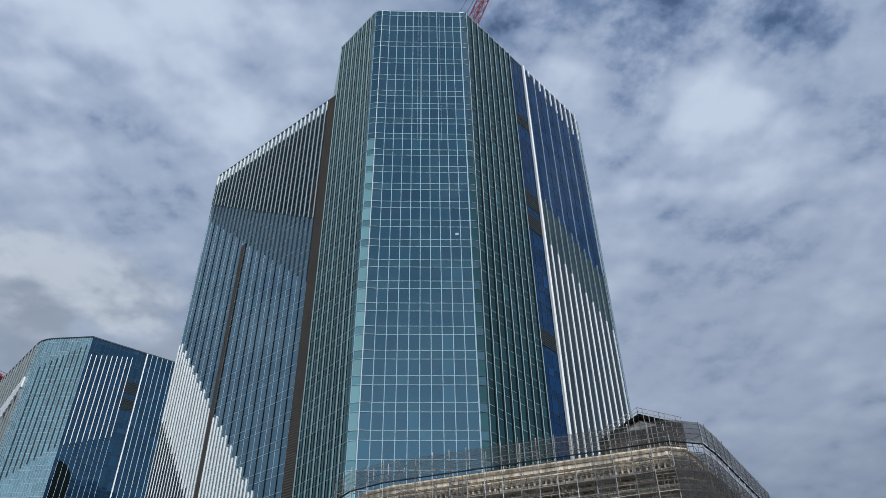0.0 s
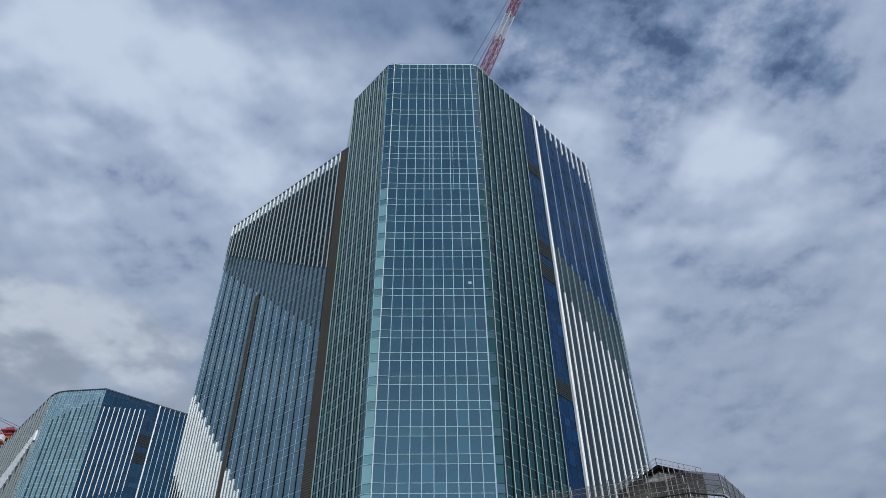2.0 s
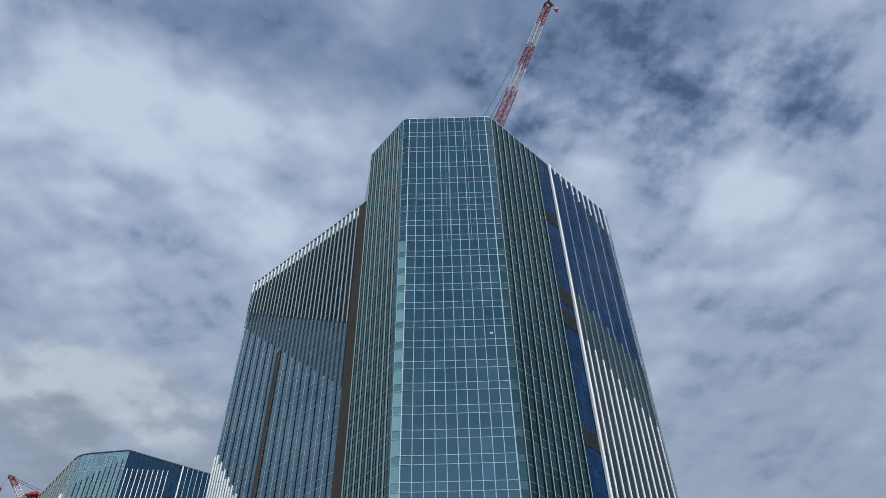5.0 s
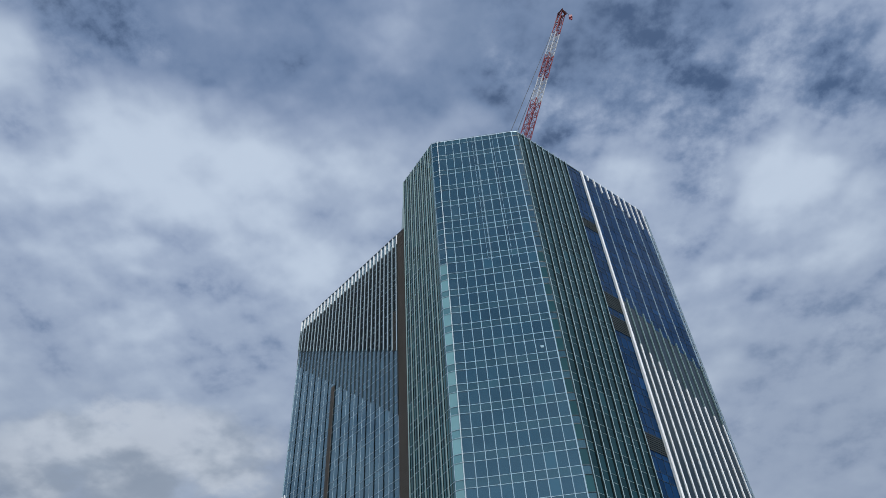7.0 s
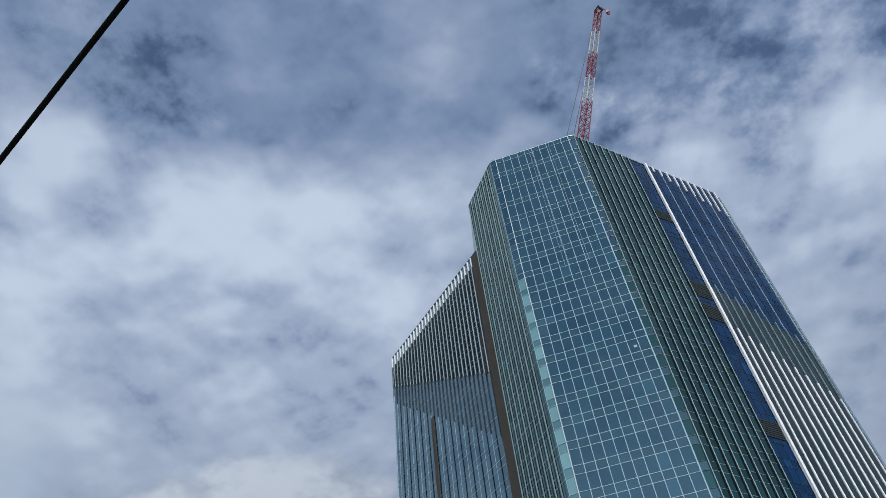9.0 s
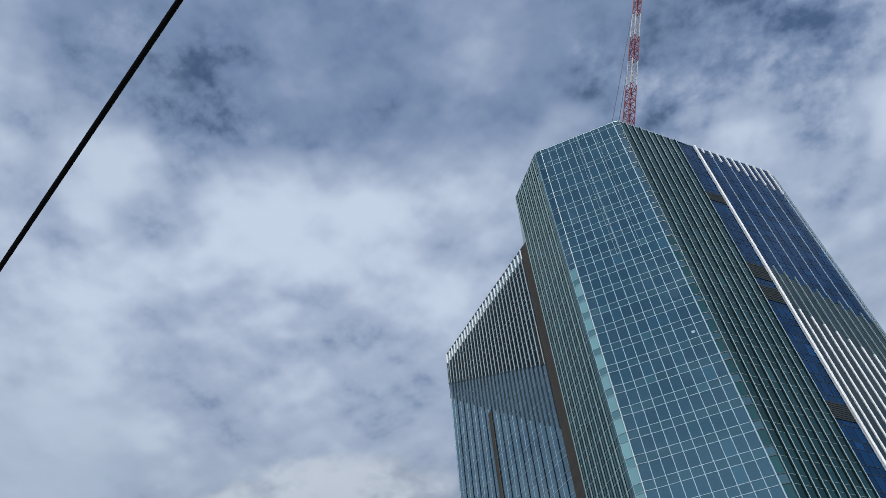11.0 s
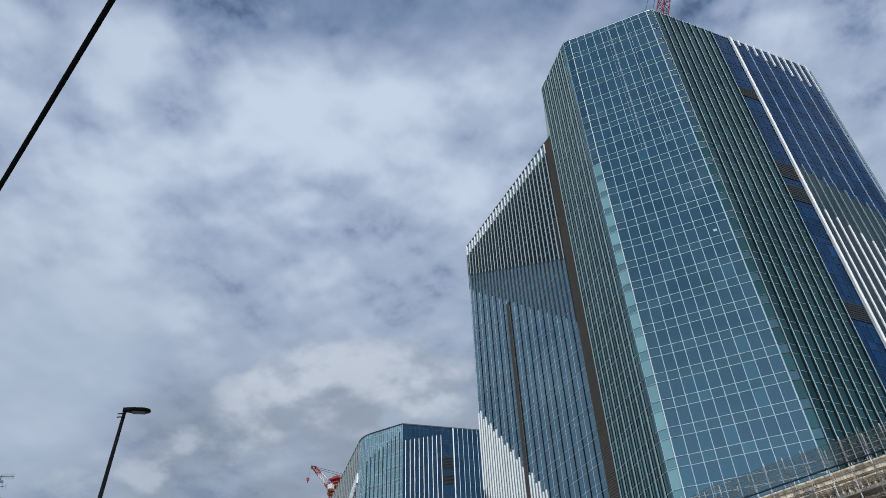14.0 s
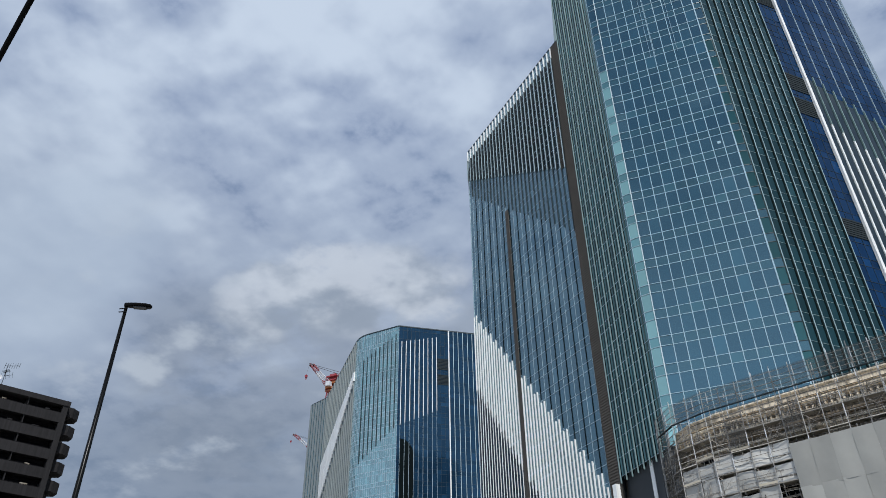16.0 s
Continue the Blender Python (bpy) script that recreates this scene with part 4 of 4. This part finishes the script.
# dark walkway edge round the roof
for k in range(len(outs) - 1):
    a, b = Vector((*outs[k], Z_CORN - 0.25)), Vector((*outs[k + 1], Z_CORN - 0.25))
    w = (b - a).cross(Vector((0, 0, 1))).normalized() * 0.10
    h = Vector((0, 0, 0.06))
    one = Soup()
    one.hexa([a - w, a - w + h, a + w, a + w + h, b - w, b - w + h, b + w, b + w + h])
    one.make("walkway_edge", M_LOUVRE, scaf, "dull walkway edge")
# kick boards along the decks
for z in lifts[10:]:
    for k in range(len(outs) - 1):
        if rng.random() < 0.14 and z < Z_CORN - 3.0:
            a, b = Vector((*outs[k], z + 0.1)), Vector((*outs[k + 1], z + 0.1))
            w = (b - a).cross(Vector((0, 0, 1))).normalized() * 0.02
            h = Vector((0, 0, 0.2))
            one = Soup()
            one.hexa([a - w, a - w + h, a + w, a + w + h, b - w, b - w + h, b + w, b + w + h])
            one.make("kick_board", M_TOE, scaf)
# pale sleeves and clips on the uprights, gathered
sl = Soup()
for k in range(len(outs)):
    for z in lifts:
        if rng.random() < 0.75:
            w = outs[k] if rng.random() < 0.5 else ins[k]
            h = rng.uniform(0.4, 1.3)
            z0 = z + rng.uniform(0.1, 0.6)
            sl.tube((*w, z0), (*w, z0 + h), 0.05, 5)
tagged(sl.make("sleeve", M_CRANEWHITE, scaf, "pale sleeves on the uprights"), kind="stuff")
# flights of stairs up the outside
for k0, z0 in ((9, lifts[13]), (10, lifts[14]), (11, lifts[15]), (7, lifts[12]), (5, lifts[12])):
    a, b = Vector((*outs[k0], z0)), Vector((*outs[k0 + 1], z0 + LIFT))
    off = (Vector((*ins[k0], 0)) - Vector((*outs[k0], 0))) * 0.3
    s = Soup()
    for o in (off, off * 2):
        s.tube(a + o, b + o, 0.05, 5)
    for i in range(8):
        c = a.lerp(b, (i + 0.5) / 8)
        s.tube(c + off, c + off * 2, 0.05, 4)
    s.make("stair_flight", M_STEEL, scaf, "short scaffold stair")


def sheet(p, q, z0, z1, mat, name, sag, label="", nu=7, nz=5, out=0.12):
    """One hung sheet, laced at its corners and slack between."""
    fc = Face(p, q)
    v, f = [], []
    ph = rng.uniform(0, 6)
    for i in range(nu + 1):
        for k in range(nz + 1):
            u, w = i / nu, k / nz
            o = out + sag * (math.sin(u * 5 + ph) * 0.40 + math.sin(w * 4 + ph * 2 + u * 2) * 0.35 + rng.uniform(-0.12, 0.12))
            zz = z0 + (z1 - z0) * w + (sag * 0.9 * math.sin(math.pi * u) * (0.4 - w))
            v.append(fc.at(u * fc.length, o, zz))
    for i in range(nu):
        for k in range(nz):
            a = i * (nz + 1) + k
            f.append((a, a + nz + 1, a + nz + 2, a + 1))
    ob = data_part(name, v, f, mat, scaf, label)
    for poly in ob.data.polygons:
        poly.use_smooth = True
    return ob


def station(az):
    """The index of the bay that lies at that azimuth (to the left)."""
    best = min(range(len(outs)), key=lambda k: abs(math.degrees(math.atan2(-outs[k][0], outs[k][1])) - az))
    return best


k_a, k_b, k_t, k_r = station(7.6), station(-0.6), station(-0.6), station(-17.5)
for k in range(k_a, k_b):
    for i, z in enumerate(lifts[9:14]):
        if rng.random() < (0.97 if i < 4 else 0.9):
            sheet(outs[k], outs[k + 1], z + rng.uniform(-0.05, 0.25), z + LIFT - rng.uniform(-0.05, 0.35), M_SHEET, "sheet", rng.uniform(0.06, 0.15), "slack pale grey sheet laced to the tubes", out=-0.15)
for k in range(k_t, station(-11.5)):
    q = outs[k + 1]
    for z in (9.8, 13.6, 17.4, 21.2):
        sheet(outs[k], q, z - 0.08, z + 3.88, M_TARP, "tarpaulin", 0.05, "taut grey tarpaulin panel", 9, 9)
for k in range(len(outs) - 1):
    sheet(outs[k], outs[k + 1], Z_CORN - 0.1, Z_TOP - 0.15, M_NET if k < k_r else M_NETDARK, "net", 0.03, "thin grey dust net", 2, 2)
    if k < k_a or k >= k_r or rng.random() < 0.12:
        sheet(outs[k], outs[k + 1], 26.0 if k_a <= k < k_r else 17.0, Z_CORN - 1.2, M_NET if k < k_r else M_NETDARK, "net", 0.05, "thin grey dust net", 2, 3)
under(scaf)

# stair hut on the roof, netted
hut = tagged(empty("roof_hut", (20, 74, Z_CORN)), "small gabled hut under nets on the scaffolded roof", "hut")
h_l, h_a, h_r = spot(-12.2, 23.0, 76), spot(-15.5, 24.5, 76), spot(-18.6, 23.4, 76)
back = Vector((3.0, 9.0, 0))
v = []
for o in (Vector((0, 0, 0)), back):
    for p in (h_l, h_a, h_r):
        v += [p + o, Vector((p.x, p.y, Z_CORN - 0.6)) + o]
data_part("wall", [tuple(p) for p in v], [(0, 2, 3, 1), (2, 4, 5, 3), (6, 7, 9, 8), (8, 9, 11, 10), (0, 1, 7, 6), (4, 10, 11, 5)], M_HUT, hut, "dark netted wall")
s = Soup()
for p, q in ((h_l, h_a), (h_a, h_r)):
    e = Vector((0, 0, 0.3))
    f_ = Vector((-0.2, -0.7, 0))
    s.hexa([p + f_, p + f_ + e, p + back, p + back + e, q + f_, q + f_ + e, q + back, q + back + e])
s.make("roof", M_BLOCKDARK, hut, "dark sheet roof")
f_ = Vector((-0.1, -0.35, -0.35))
g_ = [h_l.lerp(h_a, 0.62) + f_, h_a + f_, h_a.lerp(h_r, 0.40) + f_, h_a + f_ - Vector((0, 0, 0.95))]
data_part("gable_sheet", [tuple(p) for p in g_] + [tuple(p + Vector((0, 0.05, 0))) for p in g_],
          [(0, 3, 2, 1), (4, 5, 6, 7), (0, 1, 5, 4), (1, 2, 6, 5), (2, 3, 7, 6), (3, 0, 4, 7)], M_SHEET, hut, "pale sheet in the gable")
s = Soup()
for i in range(9):
    p = h_l.lerp(h_a, i / 8) if i < 9 else h_a
    for a, b in ((h_l, h_a), (h_a, h_r)):
        w = a.lerp(b, i / 8) + Vector((-0.3, -0.9, 0))
        s.tube((w.x, w.y, Z_CORN - 0.5), (w.x, w.y, w.z + 0.9), 0.035, 5)
for dz in (0.45, 0.9):
    for a, b in ((h_l, h_a), (h_a, h_r)):
        o = Vector((-0.3, -0.9, dz))
        s.tube(a + o, b + o, 0.03, 5)
s.make("rail", M_STEEL, hut, "grey tube rail")
under(hut)

# ---------------------------------------------------------------- street lamp
lamp = tagged(empty("street_lamp", (-12.42, 10.1, 0)), "dark tapered street lamp with a flat LED head", "street lamp")
bm = bmesh.new()
bmesh.ops.create_cone(bm, cap_ends=True, segments=16, radius1=0.075, radius2=0.036, depth=10.1, matrix=Matrix.Translation((-12.42, 10.1, 5.05)))
for v in bm.verts:
    v.co += Vector((0.0040, 0.0049, 0)) * v.co.z
pole = part("pole", bm, M_POLE, lamp, "tapered dark metal pole")
for poly in pole.data.polygons:
    poly.use_smooth = len(poly.vertices) == 4
bm = bmesh.new()
bmesh.ops.create_cone(bm, cap_ends=True, segments=14, radius1=0.17, radius2=0.15, depth=0.5, matrix=Matrix.Translation((-12.42, 10.1, 0.25)))
part("base", bm, M_POLE, lamp)
head_dir = Vector((0.80, 0.60, 0.02)).normalized()
bm = bmesh.new()
prof = [(-0.02, 0.045, 0.05), (0.06, 0.06, 0.058), (0.20, 0.10, 0.058), (0.42, 0.11, 0.055), (0.52, 0.085, 0.04), (0.55, 0.04, 0.02)]
side_v = Vector((-head_dir.y, head_dir.x, 0)).normalized()
rings = []
for d_, w, h in prof:
    c = Vector((-12.40, 10.135, 10.17)) + head_dir * d_
    rings.append([bm.verts.new(c + side_v * w * math.cos(a) + Vector((0, 0, h * math.sin(a)))) for a in [2 * math.pi * i / 12 for i in range(12)]])
for a, b in zip(rings, rings[1:]):
    for i in range(12):
        bm.faces.new((a[i], a[(i + 1) % 12], b[(i + 1) % 12], b[i]))
bm.faces.new(list(reversed(rings[0])))
bm.faces.new(rings[-1])
bmesh.ops.recalc_face_normals(bm, faces=bm.faces)
head = part("head", bm, M_POLE, lamp, "flat dark LED lantern")
s = Soup()
c = Vector((-12.40, 10.135, 10.11)) + head_dir * 0.31
s.hexa([c + head_dir * a * 0.13 + side_v * b * 0.06 + Vector((0, 0, h)) for a in (-1, 1) for b in (-1, 1) for h in (0.0, 0.03)])
lens = s.make("lens", M_LENS, head, "grey clear lens")
s = Soup()
c = Vector((-12.38, 10.15, 9.98))
for dz in (0.0, 0.08):
    s.tube(c + Vector((0.05, -0.02, dz)), c + Vector((-0.10, -0.08, dz)), 0.012, 6)
s.make("bracket", M_POLE, lamp)
under(lamp)

# ---------------------------------------------------------------- overhead cable
A_, B_ = Vector((-23.2, 9.94, 7.0)), Vector((13.6, -5.40, 7.0))
for p in (A_, B_):
    th = tagged(empty("utility_pole", (p.x, p.y, 0)), "grey concrete pole that carries the cable", "pole", group="cable poles")
    bm = bmesh.new()
    bmesh.ops.create_cone(bm, cap_ends=True, segments=14, radius1=0.17, radius2=0.12, depth=8.0, matrix=Matrix.Translation((p.x, p.y, 4.0)))
    part("shaft", bm, M_CONC, th)
    s = Soup()
    s.box(p.x - 0.16, p.x + 0.16, p.y - 0.16, p.y + 0.16, 6.92, 7.06)
    s.make("clamp", M_STEEL, th)
    under(th)
def hang(t):
    return A_.lerp(B_, t) - Vector((0, 0, 0.10 * 4 * t * (1 - t))) + Vector((0, 0, 0.10))


cable = Soup()
n, m_ = 24, 10
side_c = (B_ - A_).cross(Vector((0, 0, 1))).normalized()
for i in range(n + 1):
    c = hang(i / n)
    for k in range(m_):
        a = 2 * math.pi * k / m_
        cable.v.append(tuple(c + side_c * 0.023 * math.cos(a) + Vector((0, 0, 0.030 * math.sin(a)))))
for i in range(n):
    for k in range(m_):
        q = (k + 1) % m_
        cable.f.append((i * m_ + k, i * m_ + q, (i + 1) * m_ + q, (i + 1) * m_ + k))
cable.f.append(tuple(reversed(range(m_))))
cable.f.append(tuple(n * m_ + k for k in range(m_)))
tagged(cable.make("overhead_cable", M_BLACK), "thick black overhead cable strung across the sky", "cable")

# ---------------------------------------------------------------- apartment block
apt = tagged(empty("apartment_building", (-112, 70, 0)), "apartment tower with stacked balconies, its shade put into dark grey", "building")
A0 = Vector((-100.6, 76.5))
AD = Vector((-0.395, -0.919)).normalized()
Z_APT = 50.4
ST = 2.9
A1 = A0 + AD * 34
af = Face(tuple(A0), tuple(A1))
corner = lambda u, o: tuple(A0 + AD * u + af.n * o)
prism("wall", [corner(0.6, -1.7), corner(33.5, -1.7), corner(33.5, -14), corner(0.6, -14)], 0.0, Z_APT - 0.8, M_BLOCKDARK, apt, "wall behind the balconies, recess shade put into its colour")
s = Soup()
af.box(s, -0.1, 0.7, -1.75, 0.16, 0.0, Z_APT - 0.5)
s.make("pier", M_BLOCK, apt, "grey corner pier")
arn = random.Random(9)
for k in range(17):
    z = Z_APT - 0.3 - ST * (k + 1)
    if z < 0.3:
        break
    s = Soup()
    af.box(s, 0.7, 34.0, -1.7, 0.0, z - 0.2, z)
    s.make("balcony_slab", M_BLOCK, apt)
    s = Soup()
    af.box(s, 0.7, 34.0, -0.05, 0.12, z - 0.35, z + 1.18)
    s.make("balcony_parapet", M_BLOCK, apt, "solid grey parapet")
    s = Soup()
    af.box(s, 0.8, 33.8, -0.02, 0.06, z + 1.24, z + 1.29)
    for i in range(20):
        af.box(s, 0.9 + i * 1.7, 0.94 + i * 1.7, 0.0, 0.04, z + 1.16, z + 1.26)
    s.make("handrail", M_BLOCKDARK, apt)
    for i in range(5):
        s = Soup()
        af.box(s, 1.6 + i * 5.0, 4.8 + i * 5.0, -1.68, -1.6, z + 0.05, z + 2.15)
        s.make("window", M_DARKPANE, apt, "dark balcony window")
        s = Soup()
        af.box(s, 5.6 + i * 5.0, 5.75 + i * 5.0, -1.65, -0.05, z, z + ST - 0.2)
        s.make("divider", M_BLOCK, apt)
        if arn.random() < 0.6:
            u = 1.5 + i * 5.0 + arn.uniform(0, 2.5)
            w = arn.uniform(0.5, 1.3)
            s = Soup()
            af.box(s, u, u + w, -0.35, -0.1, z + 1.1, z + 1.1 + arn.uniform(0.25, 0.5))
            s.make("balcony_clutter", M_BLOCK if arn.random() < 0.6 else M_CONC, apt)
    # eight-sided side balconies, seen past the corner
    for o in (-1.2, -6.6):
        q = [(0.6, o), (-1.3, o), (-2.5, o - 0.9), (-2.5, o - 2.5), (-1.3, o - 3.4), (0.6, o - 3.4)]
        prism("side_balcony", [af.at(u, w, 0)[:2] for u, w in q], z + 1.3, z + 2.9, M_BLOCK, apt, "grey eight-sided side balcony")
s = Soup()
af.box(s, -0.3, 34.2, -14.2, 0.3, Z_APT - 0.8, Z_APT)
s.make("roof_slab", M_BLOCK, apt, "flat grey roof slab")
under(apt)
AE = 9.6
mast = tagged(empty("tv_antenna", tuple(af.at(AE, -2.5, Z_APT))), "rooftop television aerial on a thin mast", "antenna")
bx, by = af.at(AE, -2.5, 0)[:2]
s = Soup()
s.tube((bx, by, Z_APT), (bx, by, Z_APT + 4.4), 0.05, 6)
s.make("mast", M_BLOCKDARK, mast)
for dz, ln, n_, dx_, dy_ in ((4.2, 1.7, 7, 0.5, 0.86), (3.4, 1.5, 6, -0.75, 0.66), (2.5, 1.2, 4, 0.8, 0.6)):
    s = Soup()
    dv = Vector((dx_, dy_, 0.25)).normalized()
    pv = dv.cross(Vector((0.3, 0.2, 1.0))).normalized()
    pv = (pv + Vector((0, 0, 0.9))).normalized()
    c = Vector((bx, by, Z_APT + dz))
    s.tube(c - dv * 0.4, c + dv * ln, 0.03, 5)
    for i in range(n_):
        o = c + dv * (-0.35 + (ln + 0.3) * i / (n_ - 1))
        s.tube(o - pv * 0.5, o + pv * 0.5, 0.022, 4)
    s.make("aerial", M_BLOCKDARK, mast)
under(mast)
dx, dy = af.at(AE + 0.9, -1.6, 0)[:2]
dish = tagged(empty("satellite_dish", (dx, dy, Z_APT)), "small pale satellite dish on the roof edge", "dish")
s = Soup()
s.tube((dx, dy, Z_APT), (dx, dy, Z_APT + 1.2), 0.05, 6)
s.make("stand", M_STEEL, dish)
bm = bmesh.new()
bmesh.ops.create_uvsphere(bm, u_segments=20, v_segments=12, radius=1.0)
bmesh.ops.delete(bm, geom=[v for v in bm.verts if v.co.z > -0.7], context="VERTS")
bmesh.ops.transform(bm, matrix=Matrix.Translation((dx, dy, Z_APT + 1.4)) @ Euler((radians(62), 0, radians(35))).to_matrix().to_4x4() @ Matrix.Translation((0, 0, 1.0)), verts=bm.verts)
part("reflector", bm, M_CRANEWHITE, dish)
under(dish)
